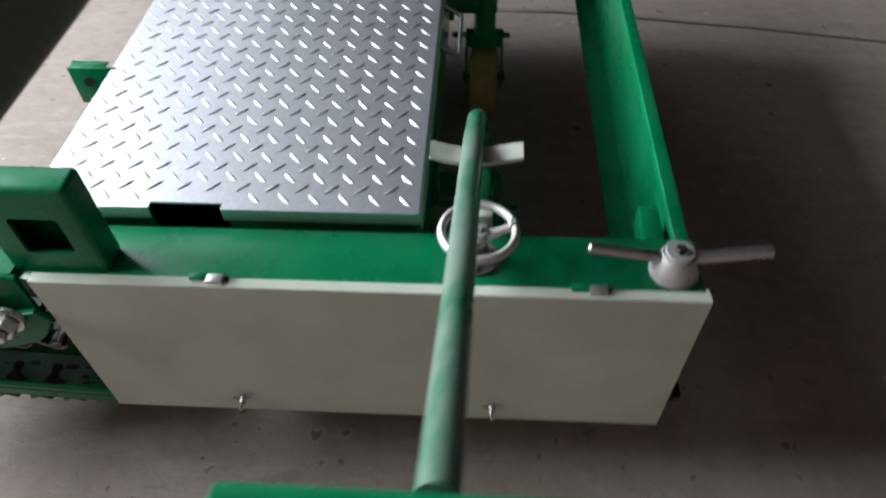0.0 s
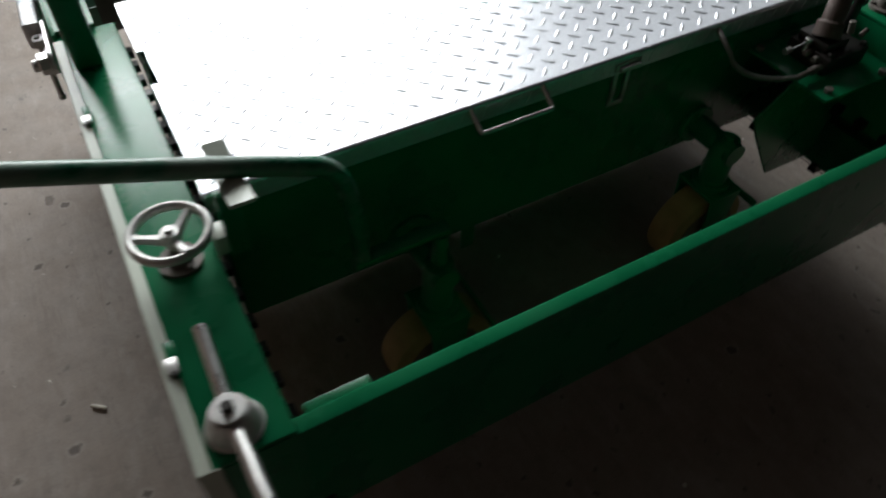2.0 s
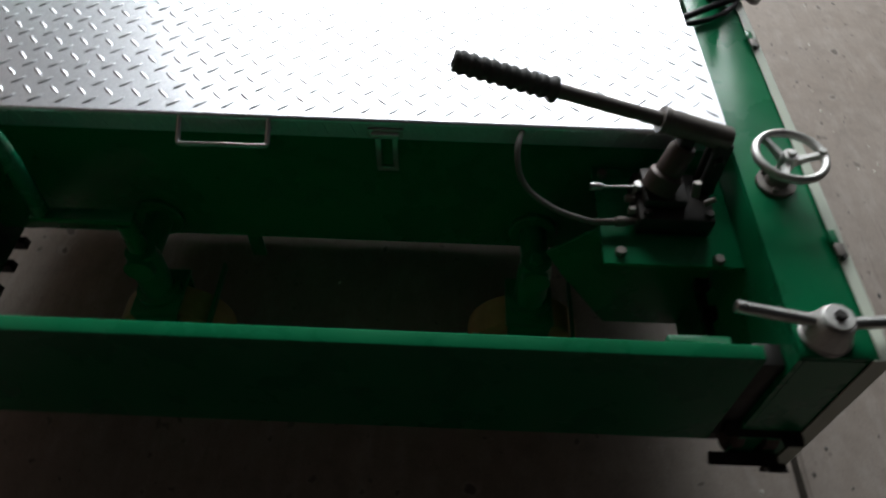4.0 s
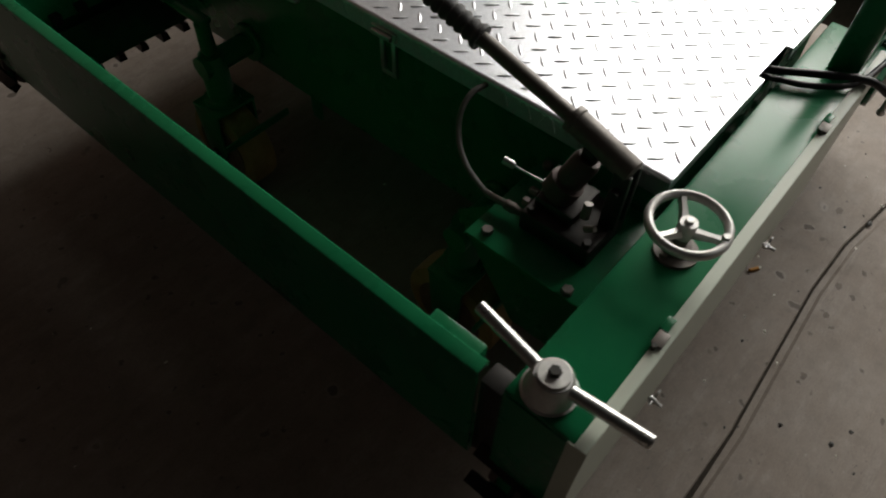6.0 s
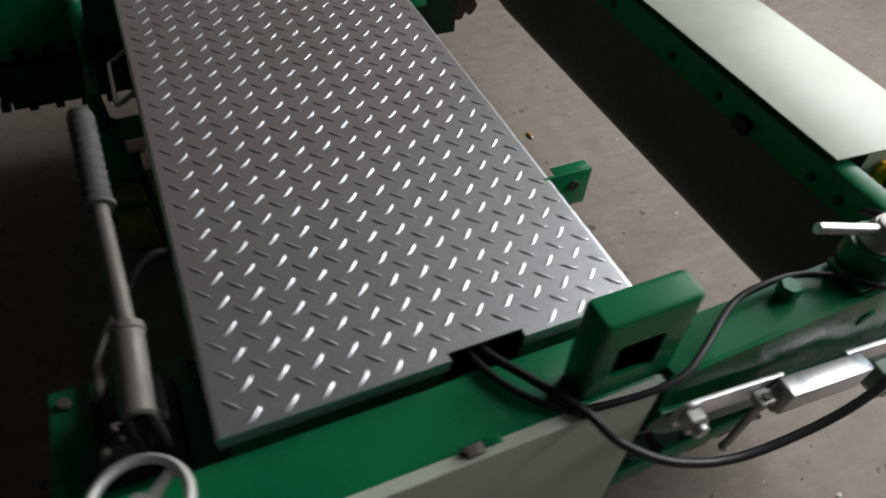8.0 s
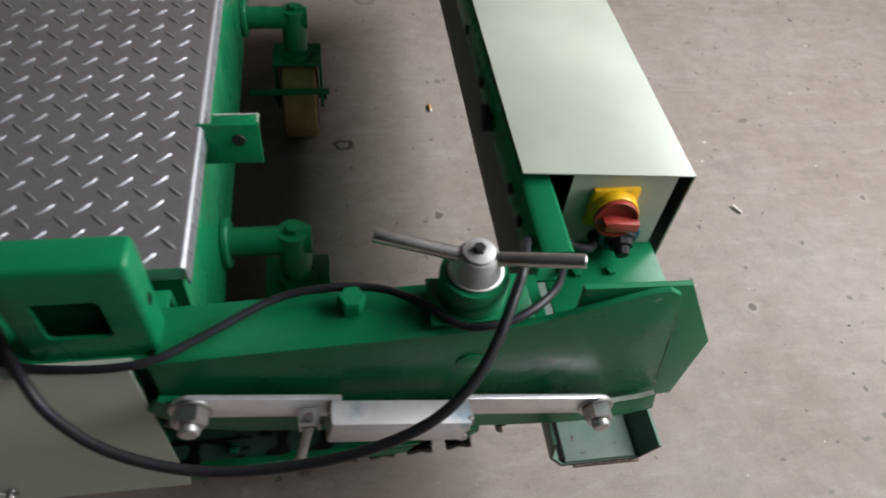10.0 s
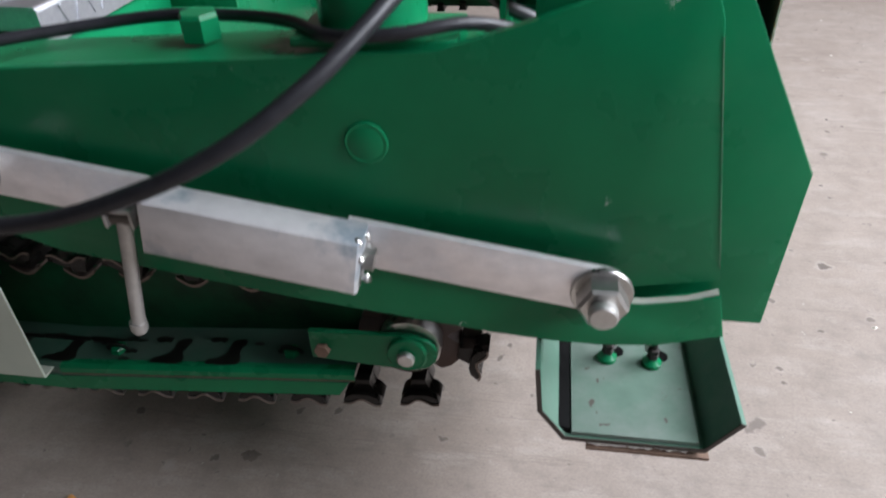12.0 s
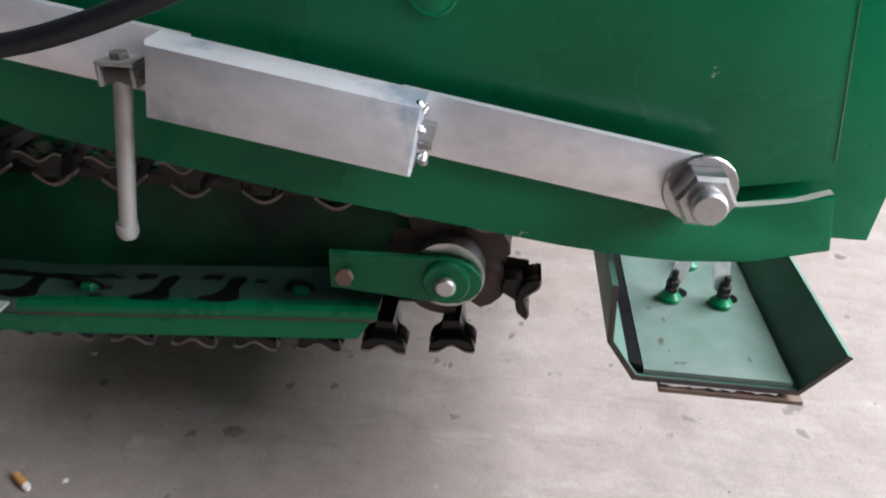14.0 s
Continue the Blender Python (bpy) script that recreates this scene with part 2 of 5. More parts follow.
    nt.links.new(noise_tex(nt, 26, 5, 0.65).outputs["Color"], bent.inputs[0])
    bent.inputs[1].default_value = (0.045, 0.045, 0.0)
    nt.links.new(tc.outputs["Object"], bent.inputs[2])
    for size, share, near, far, most, pale in ((8.0, 0.72, 0.085, 0.115, 0.85, 0.5), (27.0, 0.84, 0.13, 0.20, 0.75, 0.15)):
        pock = nt.nodes.new("ShaderNodeTexVoronoi")
        pock.inputs["Scale"].default_value = size
        nt.links.new(bent.outputs[0], pock.inputs["Vector"])
        chosen = ramp(nt, pock.outputs["Color"], [(share - 0.15, 0.0), (share - 0.10, 1.0)])
        inside = ramp(nt, pock.outputs["Distance"], [(near, 1.0), (far, 0.0)])
        rim = ramp(nt, pock.outputs["Distance"], [(near, 0.0), (far, 1.0), (far * 1.5, 0.0)])
        mark = mix(nt, 1.0, inside.outputs[0], chosen.outputs[0], "MULTIPLY")
        c = mix(nt, mix(nt, pale, (0, 0, 0), mix(nt, 1.0, rim.outputs[0], chosen.outputs[0], "MULTIPLY")), c, (0.36, 0.315, 0.28))
        c = mix(nt, mix(nt, most, (0, 0, 0), mark), c, (0.095, 0.076, 0.064))
        rel = mix(nt, mark, rel, (0.1, 0.1, 0.1))
    nt.links.new(c, b.inputs["Base Color"])
    nt.links.new(ramp(nt, stain.outputs[0], [(0.35, 0.85), (0.75, 0.55)]).outputs[0], b.inputs["Roughness"])
    bump(nt, b, rel, 0.35, 0.002)
    return m


CONCRETE = concrete()
# Unseen walls and roof are near black, to hold back bounced light.
WALL = plain("unseen_dark_wall", (0.018, 0.014, 0.012), 0.9, scale=4, depth=0.2)
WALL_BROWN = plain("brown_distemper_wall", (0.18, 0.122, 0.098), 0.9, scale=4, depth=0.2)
WALL_RED = plain("red_band_paint", (0.35, 0.12, 0.1), 0.8, scale=6)
WALL_PALE = plain("whitewashed_wall", (0.5, 0.46, 0.42), 0.9, scale=3, depth=0.2)
ROOFING = plain("unseen_dark_roof", (0.018, 0.018, 0.019), 0.8, scale=2)


# ---- mesh helpers ----
def box(bm, x0, x1, y0, y1, z0, z1, bev=0.0, seg=2):
    vs = [bm.verts.new((x, y, z)) for z in (z0, z1) for y in (y0, y1) for x in (x0, x1)]
    fs = [bm.faces.new([vs[i] for i in q]) for q in
          ((0, 2, 3, 1), (4, 5, 7, 6), (0, 1, 5, 4), (2, 6, 7, 3), (0, 4, 6, 2), (1, 3, 7, 5))]
    if bev:
        es = list({e for f in fs for e in f.edges})
        bmesh.ops.bevel(bm, geom=es, offset=bev, segments=seg, affect="EDGES", profile=0.5)


def prism(bm, pts, axis, a0, a1, bev=0.0):
    """A plate: a polygon in the two other axes, in their order, pushed along one axis from a0 to a1."""
    def at(p, a):
        return {"x": (a, p[0], p[1]), "y": (p[0], a, p[1]), "z": (p[0], p[1], a)}[axis]
    lo, hi = [bm.verts.new(at(p, a0)) for p in pts], [bm.verts.new(at(p, a1)) for p in pts]
    fs = [bm.faces.new(lo), bm.faces.new(hi[::-1])]
    n = len(pts)
    fs += [bm.faces.new((lo[i], hi[i], hi[(i + 1) % n], lo[(i + 1) % n])) for i in range(n)]
    if bev:
        es = [e for f in fs[:2] for e in f.edges]
        bmesh.ops.bevel(bm, geom=es, offset=bev, segments=2, affect="EDGES", profile=0.5)


def ring_at(bm, c, u, v, r, n, turn=0.0):
    return [bm.verts.new(c + r * (math.cos(a) * u + math.sin(a) * v)) for a in (turn + 2 * math.pi * i / n for i in range(n))]


def frame_of(d):
    d = d.normalized()
    u = d.cross(Vector((0, 0, 1)))
    if u.length < 1e-4:
        u = Vector((1, 0, 0))
    u.normalize()
    return u, d.cross(u).normalized()


def turned(bm, p0, p1, prof, n=24, turn=0.0):
    """A turned body on the axis p0-p1: prof has (share of the way, radius)."""
    p0, p1 = Vector(p0), Vector(p1)
    u, v = frame_of(p1 - p0)
    rings = [ring_at(bm, p0.lerp(p1, t), u, v, max(r, 1e-5), n, turn) for t, r in prof]
    for a, b in zip(rings, rings[1:]):
        for i in range(n):
            bm.faces.new((a[i], a[(i + 1) % n], b[(i + 1) % n], b[i]))
    bm.faces.new(rings[0][::-1])
    bm.faces.new(rings[-1])


def rod(bm, p0, p1, r, n=16, cham=0.0, turn=0.0):
    length = (Vector(p1) - Vector(p0)).length
    if cham:
        c = cham / length
        turned(bm, p0, p1, [(0, r - cham), (c, r), (1 - c, r), (1, r - cham)], n, turn)
    else:
        turned(bm, p0, p1, [(0, r), (1, r)], n, turn)


def smooth_path(pts, steps=8):
    pts = [Vector(p) for p in pts]
    ext = [2 * pts[0] - pts[1]] + pts + [2 * pts[-1] - pts[-2]]
    out = []
    for a, b, c, d in zip(ext, ext[1:], ext[2:], ext[3:]):
        for k in range(steps):
            t = k / steps
            out.append(0.5 * (2 * b + (c - a) * t + (2 * a - 5 * b + 4 * c - d) * t * t + (3 * b - a - 3 * c + d) * t ** 3))
    return out + [pts[-1]]


def pipe(bm, pts, r, n=14, steps=8):
    """A round bar or hose along a smooth line."""
    line = smooth_path(pts, steps) if steps else [Vector(p) for p in pts]
    rings, u = [], None
    for i, p in enumerate(line):
        d = (line[min(i + 1, len(line) - 1)] - line[max(i - 1, 0)]).normalized()
        if u is None:
            u, _ = frame_of(d)
        u = (u - d * u.dot(d)).normalized()
        rings.append(ring_at(bm, p, u, d.cross(u), r, n))
    for a, b in zip(rings, rings[1:]):
        for i in range(n):
            bm.faces.new((a[i], a[(i + 1) % n], b[(i + 1) % n], b[i]))
    bm.faces.new(rings[0][::-1])
    bm.faces.new(rings[-1])


def torus(bm, c, big, small, n=48, k=12, flat=1.0):
    c = Vector(c)
    rings = []
    for i in range(n):
        a = 2 * math.pi * i / n
        d = Vector((math.cos(a), math.sin(a), 0))
        rings.append([bm.verts.new(c + d * (big + small * math.cos(b)) + Vector((0, 0, small * flat * math.sin(b))))
                      for b in (2 * math.pi * j / k for j in range(k))])
    for i in range(n):
        a, b = rings[i], rings[(i + 1) % n]
        for j in range(k):
            bm.faces.new((a[j], b[j], b[(j + 1) % k], a[(j + 1) % k]))


MID = 0.888          # the plane between the two ends of the machine, along y


def data_of(name, bm, material, flip=False, offset=(0, 0, 0)):
    if flip:
        for v in bm.verts:
            v.co.y = 2 * MID - v.co.y
    bmesh.ops.recalc_face_normals(bm, faces=bm.faces)
    bmesh.ops.translate(bm, verts=bm.verts, vec=-Vector(offset))
    me = bpy.data.meshes.new(name)
    bm.to_mesh(me)
    bm.free()
    me.materials.append(material)
    for p in me.polygons:
        p.use_smooth = True
    me.set_sharp_from_angle(angle=radians(32))
    return me


def part(name, bm, material, parent=None, label="", flip=False):
    """Links a bmesh, given in world places, as one mesh object under a thing or a part."""
    root, off = parent, Vector((0, 0, 0))
    while root is not None:
        off = off + root.location
        root = root.parent
    ob = new(name, data_of(name, bm, material, flip, off))
    ob.parent = parent
    if label:
        ob["label"] = label
    return ob


def thing(name, place, label, category, group="", kind=""):
    ob = new(name)
    ob.empty_display_size = 0.1
    ob.location = place
    return tagged(ob, label, category, group, kind)


def B():
    return bmesh.new()


# ---- the hall ----
def hall():
    bm = B()
    run = ((-40, 3.6), (-2, 2.10), (-0.56, 2.007), (-0.4, 1.980), (-0.2, 1.949), (0, 1.941), (0.25, 1.951), (0.5, 1.962), (1.0, 1.948), (1.4, 1.897), (1.8, 1.838), (2.2, 1.764), (4, 1.42), (40, -5.5))
    lines = ((-40, None, 0), (0, -0.019, 0), (0, -0.015, -0.0060), (0, -0.003, -0.0060), (0, 0.005, -0.0055), (0, 0.012, 0), (40, None, 0))
    rows = [[bm.verts.new((x, c + o if o is not None else y, z)) for x, c in run] for y, o, z in lines]   # a broken joint crosses the slab askew
    for p, q in zip(rows, rows[1:]):
        for i in range(len(run) - 1):
            bm.faces.new((p[i], p[i + 1], q[i + 1], q[i]))
    slab = tagged(part("floor", bm, CONCRETE), "dusty stained grey-brown concrete workshop floor with a sawn joint", "floor", kind="structure")
    bm = B()
    ends = [[bm.verts.new((x, c + o + w * min(1.0, max(0.0, (x - 0.5) / 0.5)), -0.0045)) for x, c in run] for o, w in ((-0.0162, 0.0), (-0.0095, 0.0125))]
    for i in range(len(run) - 1):
        bm.faces.new((ends[0][i], ends[0][i + 1], ends[1][i + 1], ends[1][i]))
    part("joint_dirt", bm, plain("packed_brown_dirt", (0.042, 0.035, 0.029), 0.95, spec=0.1), slab, "brown dirt packed in the joint")
    bm = B()
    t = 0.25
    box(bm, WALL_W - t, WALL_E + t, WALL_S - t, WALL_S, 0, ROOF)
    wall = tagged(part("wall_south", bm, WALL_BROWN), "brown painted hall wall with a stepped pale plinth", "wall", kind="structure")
    for z0, z1, out, m in ((0.0, 0.095, 0.05, WALL_PALE), (0.0955, 0.125, 0.035, WALL_RED), (0.1255, 0.165, 0.03, WALL_PALE)):
        bm = B()
        box(bm, WALL_W, WALL_E, WALL_S + 0.002, WALL_S + out, z0, z1, 0.003)
        part("plinth", bm, m, wall)
    # North, east and west walls are out of view and only limit the bounce.
    bm = B()
    box(bm, WALL_W - t, WALL_E + t, WALL_N, WALL_N + t, 0, ROOF)
    tagged(part("wall_north", bm, WALL), "unseen hall wall kept dark to hold back bounced light", "wall", kind="structure")
    bm = B()
    box(bm, WALL_E, WALL_E + t, WALL_S, WALL_N, 0, ROOF)
    tagged(part("wall_east", bm, WALL), "unseen hall wall kept dark to hold back bounced light", "wall", kind="structure")
    # the west wall: sills, heads and piers round its windows
    bm = B()
    edges = [WALL_S] + [v for w in WINDOWS for v in w[:2]] + [WALL_N]
    for a, b in zip(edges[::2], edges[1::2]):
        box(bm, WALL_W - t, WALL_W, a, b, 0, ROOF)
    for a, b, lo, hi, _ in WINDOWS:
        box(bm, WALL_W - t, WALL_W, a, b, 0, lo)
        box(bm, WALL_W - t, WALL_W, a, b, hi, ROOF)
    tagged(part("wall_west", bm, WALL), "unseen dark hall wall with three assumed window openings", "wall", kind="structure")
    bm = B()
    box(bm, WALL_W - t, WALL_E + t, WALL_S - t, WALL_N + t, ROOF, ROOF + 0.2)
    tagged(part("ceiling", bm, ROOFING), "unseen hall roof kept dark to hold back bounced light", "ceiling", kind="structure")


hall()


# ---- the screed machine: end carriages, covers, clamps, handwheels ----
machine = thing("screed_machine", (0.275, MID, 0.0),
                "green steel screed machine frame with pale end covers", "machine")


def hexagon(bm, c, axis, r, h):
    c, axis = Vector(c), Vector(axis).normalized()
    turned(bm, c, c + axis * h, [(0, r), (0.85, r), (1, r * 0.86)], 6)


def end_carriage(flip):
    # folded channel beam across the end
    bm = B()
    box(bm, -0.035, 1.046, 0.006, 0.127, 0.641, 0.650, 0.003)
    box(bm, -0.035, 1.046, 0.119, 0.127, 0.400, 0.6405)
    box(bm, 0.002, 1.046, 0.006, 0.012, 0.420, 0.6405)
    beam = part("end_beam", bm, GREEN, machine, flip=flip)
    bm = B()
    box(bm, 1.040, 1.0465, 0.0270, 0.1185, 0.285, 0.6405)
    part("end_plate", bm, GREEN, beam, flip=flip)
    # pale sheet cover with folded edges
    bm = B()
    prism(bm, [(-0.002, 0.2645), (-0.002, 0.6535), (-0.0005, 0.655), (0.017, 0.655), (0.017, 0.6525), (0.001, 0.6525), (0.001, 0.2655), (0.017, 0.2655), (0.017, 0.263), (-0.0005, 0.263)],
          "x", 0.0, 1.05)
    cover = part("end_cover", bm, PALE, machine, "pale grey-green sheet metal cover", flip)
    bm = B()
    box(bm, 1.0475, 1.050, 0.0013, 0.026, 0.266, 0.652)
    part("side_fold", bm, PALE, cover, flip=flip)
    for x in (0.288, 0.845 if flip else 0.876):
        bm = B()
        box(bm, x - 0.034, x - 0.007, 0.010, 0.023, 0.6555, 0.661, 0.0015)
        part("clip_base", bm, GREEN, cover, flip=flip)
        bm = B()
        box(bm, x - 0.0065, x + 0.020, 0.004, 0.021, 0.6555, 0.661, 0.0015)
        part("clip_tab", bm, LEVER if flip else CAST, cover, "small tin clip", flip)
        bm = B()
        rod(bm, (x + 0.024, 0.014, 0.6555), (x + 0.024, 0.014, 0.666), 0.004, 10)
        part("clip_screw", bm, DARK, cover, flip=flip)
    for x in (0.262, 0.735):
        bm = B()
        rod(bm, (x, 0.002, 0.313), (x, -0.030, 0.313), 0.0035, 10)
        turned(bm, (x, -0.006, 0.313), (x, -0.018, 0.313), [(0, 0.009), (0.5, 0.008), (1, 0.005)], 12)
        for s in (-1, 1):
            prism(bm, [(x + s * 0.003, 0.309), (x + s * 0.016, 0.318), (x + s * 0.019, 0.327), (x + s * 0.012, 0.327), (x + s * 0.003, 0.317)],
                  "y", -0.014, -0.010)
        part("wing_nut", bm, CHROME, cover, "zinc plated wing nut", flip)
    # handwheel on its spindle
    wx, wy, wz = 0.700, 0.073, 0.716
    bm = B()
    torus(bm, (wx, wy, wz), 0.0565, 0.0068, 56, 12, 1.15)
    rim = part("hand_wheel", bm, KNOB, machine, "cast aluminium three-spoke handwheel", flip)
    bm = B()
    turns = (263, 143, 23) if flip else (15, 135, 255)
    for a in turns:
        d = Vector((math.cos(radians(a)), math.sin(radians(a)), 0))
        side = Vector((-d.y, d.x, 0))
        lo, hi = Vector((wx, wy, wz - 0.012)) + d * 0.010, Vector((wx, wy, wz)) + d * 0.055
        ring = []
        for p, w, h in ((lo, 0.0085, 0.006), (lo.lerp(hi, 0.6), 0.006, 0.0045), (hi, 0.0075, 0.005)):
            ring.append([bm.verts.new(p + side * sw * w + Vector((0, 0, sh * h))) for sw, sh in ((-1, -1), (1, -1), (0.6, 1), (-0.6, 1))])
        for p, q in zip(ring, ring[1:]):
            for i in range(4):
                bm.faces.new((p[i], p[(i + 1) % 4], q[(i + 1) % 4], q[i]))
        bm.faces.new(ring[0][::-1]), bm.faces.new(ring[-1])
    part("spokes", bm, KNOB, rim, flip=flip)
    bm = B()
    turned(bm, (wx, wy, wz - 0.026), (wx, wy, wz + 0.004), [(0, 0.013), (0.6, 0.0145), (1, 0.013)], 20)
    part("hub", bm, KNOB, rim, flip=flip)
    bm = B()
    hexagon(bm, (wx, wy, wz + 0.0045), (0, 0, 1), 0.007, 0.006)
    part("hub_bolt", bm, CAST, rim, flip=flip)
    bm = B()
    d = Vector((math.cos(radians(turns[0])), math.sin(radians(turns[0])), 0)) * 0.053
    rod(bm, (wx + d.x, wy + d.y, wz + 0.003), (wx + d.x, wy + d.y, wz + 0.011), 0.006, 12, 0.001)
    part("crank_stub", bm, KNOB, rim, flip=flip)
    bm = B()
    turned(bm, (wx, wy, 0.6505), (wx, wy, wz - 0.0265), [(0, 0.034), (0.16, 0.034), (0.18, 0.020), (0.62, 0.019), (0.65, 0.011), (1, 0.011)], 24)
    for a in (20, 140, 260):
        hexagon(bm, (wx + 0.026 * math.cos(radians(a)), wy + 0.026 * math.sin(radians(a)), 0.657), (0, 0, 1), 0.006, 0.006)
    part("spindle_flange", bm, LEVER, rim, "dark cast flange with bolts", flip)
    # corner clamp with two lever bars
    if flip:
        clamp(machine, Vector((1.008, 0.083, 0.6505)), ((-0.08, -1, 0.02), (-0.165, 1, 0.03)), flip, 0.92, False, 0.92)
    else:
        clamp(machine, Vector((1.003, 0.060, 0.6505)), ((1, 0.03, 0.14), (-1, 0.03, 0.12)), flip, 0.92, False, 0.92)
    # upright lashing post, a short hollow section with a window
    bm = B()
    x0, x1, y0, y1, z0, z1, w = -0.036, 0.124, 0.024, 0.078, 0.6505, 0.830, 0.006
    def outline(xa, xb, za, zb, r, y):
        """A rectangle with rounded corners, facing along y."""
        return [bm.verts.new((cx + r * math.cos(radians(t)), y, cz + r * math.sin(radians(t))))
                for cx, cz, t0 in ((xb - r, zb - r, 0), (xa + r, zb - r, 90), (xa + r, za + r, 180), (xb - r, za + r, 270)) for t in range(t0, t0 + 91, 15)]
    def shell(y, cut):
        return outline(x0 + cut, x1 - cut, z0, z1 - cut, 0.008, y)
    soft = [(0.010 * (1 - math.sin(radians(t))), 0.010 * (1 - math.cos(radians(t)))) for t in (0, 22, 45, 67, 90)]
    loops = [shell(y1 - d, c) for c, d in soft] + [shell(y0 + d, c) for c, d in soft[::-1]]
    loops += [outline(0.010, 0.088, 0.695, 0.770, 0.009, y) for y in (y0, y0 + w)] + [outline(x0 + w, x1 - w, z0 + w, z1 - w, 0.006, y) for y in (y0 + w, y1 - w)]
    for p, q in zip(loops, loops[1:]):
        for i in range(len(p)):
            bm.faces.new((p[i], p[(i + 1) % len(p)], q[(i + 1) % len(p)], q[i]))
    bm.faces.new(loops[0][::-1])
    bm.faces.new(loops[-1])
    bmesh.ops.recalc_face_normals(bm, faces=bm.faces)
    post = part("upright_post", bm, GREEN, machine, "short hollow green post with a square window", flip)
    bm = B()
    rod(bm, (x0 - 0.0006, 0.051, 0.735), (x0 + 0.0004, 0.051, 0.735), 0.0085, 16)
    part("bolt_hole", bm, BLACK, post, flip=flip)


def clamp(owner, c, ways, flip, scale=1.0, collar=False, tall=1.0):
    s = scale
    bm = B()
    up = Vector((0, 0, 1))
    turned(bm, c, c + up * 0.046 * tall, [(0, 0.041 * s), (0.10, 0.042 * s), (0.14, 0.039 * s), (0.92, 0.029 * s), (1, 0.027 * s)], 32)
    turned(bm, c + up * (0.046 * tall + 0.0020), c + up * 0.053 * tall, [(0, 0.024 * s), (0.8, 0.024 * s), (1, 0.0225 * s)], 28)
    head = part("clamp_knob", bm, KNOB, owner, "turned steel clamp knob with two lever bars", flip)
    # Black ring darkens the groove below the cap, in place of its shade.
    bm = B()
    rod(bm, c + up * (0.046 * tall + 0.0002), c + up * (0.046 * tall + 0.0018), 0.0215 * s, 24)
    part("groove_ring", bm, RUBBER, head, "black ring standing in for the dark groove", flip)
    bm = B()
    hexagon(bm, c + up * (0.053 * tall + 0.0004), up, 0.0095 * s, 0.008 * s)
    part("bolt", bm, DARK, head, flip=flip)
    for w in ways:
        d = Vector(w).normalized()
        bm = B()
        a = c + up * 0.031 * tall
        rod(bm, a + d * 0.026 * s, a + d * 0.138, 0.0098, 18, 0.0015)
        part("lever_bar", bm, CHROME, head, "bright steel lever bar", flip)
    if collar:
        bm = B()
        turned(bm, c - up * 0.045, c - up * 0.0005, [(0, 0.0475), (0.85, 0.0475), (1, 0.0455)], 32)
        part("collar", bm, GREEN, head, "green painted steel collar", flip)


end_carriage(False)
end_carriage(True)


def edge_beam():
    """The long folded channel on the east side, with its end brackets."""
    bm = B()
    y0, y1 = 0.1285, 1.605
    prism(bm, [(1.019, 0.622), (1.0195, 0.6345), (1.022, 0.637), (1.0425, 0.637), (1.0445, 0.6362), (1.0455, 0.634), (1.0455, 0.362),
               (1.042, 0.357), (0.985, 0.357), (0.985, 0.362), (1.0385, 0.362), (1.0405, 0.364), (1.0405, 0.629), (1.0385, 0.632), (1.0245, 0.632), (1.0225, 0.622)], "y", y0, y1)
    beam = part("edge_beam", bm, GREEN, machine, "long folded green steel channel")
    for a, b in ((0.150, 0.251), (1.482, 1.579)):
        bm = B()
        box(bm, 0.984, 1.0185, a, b, 0.548, 0.600, 0.003)
        part("bracket", bm, GREEN, beam)
    bm = B()
    box(bm, 0.998, 1.036, 1.6055, 1.6485, 0.37, 0.605, 0.002)
    part("joint_plate", bm, DARK, beam)


edge_beam()


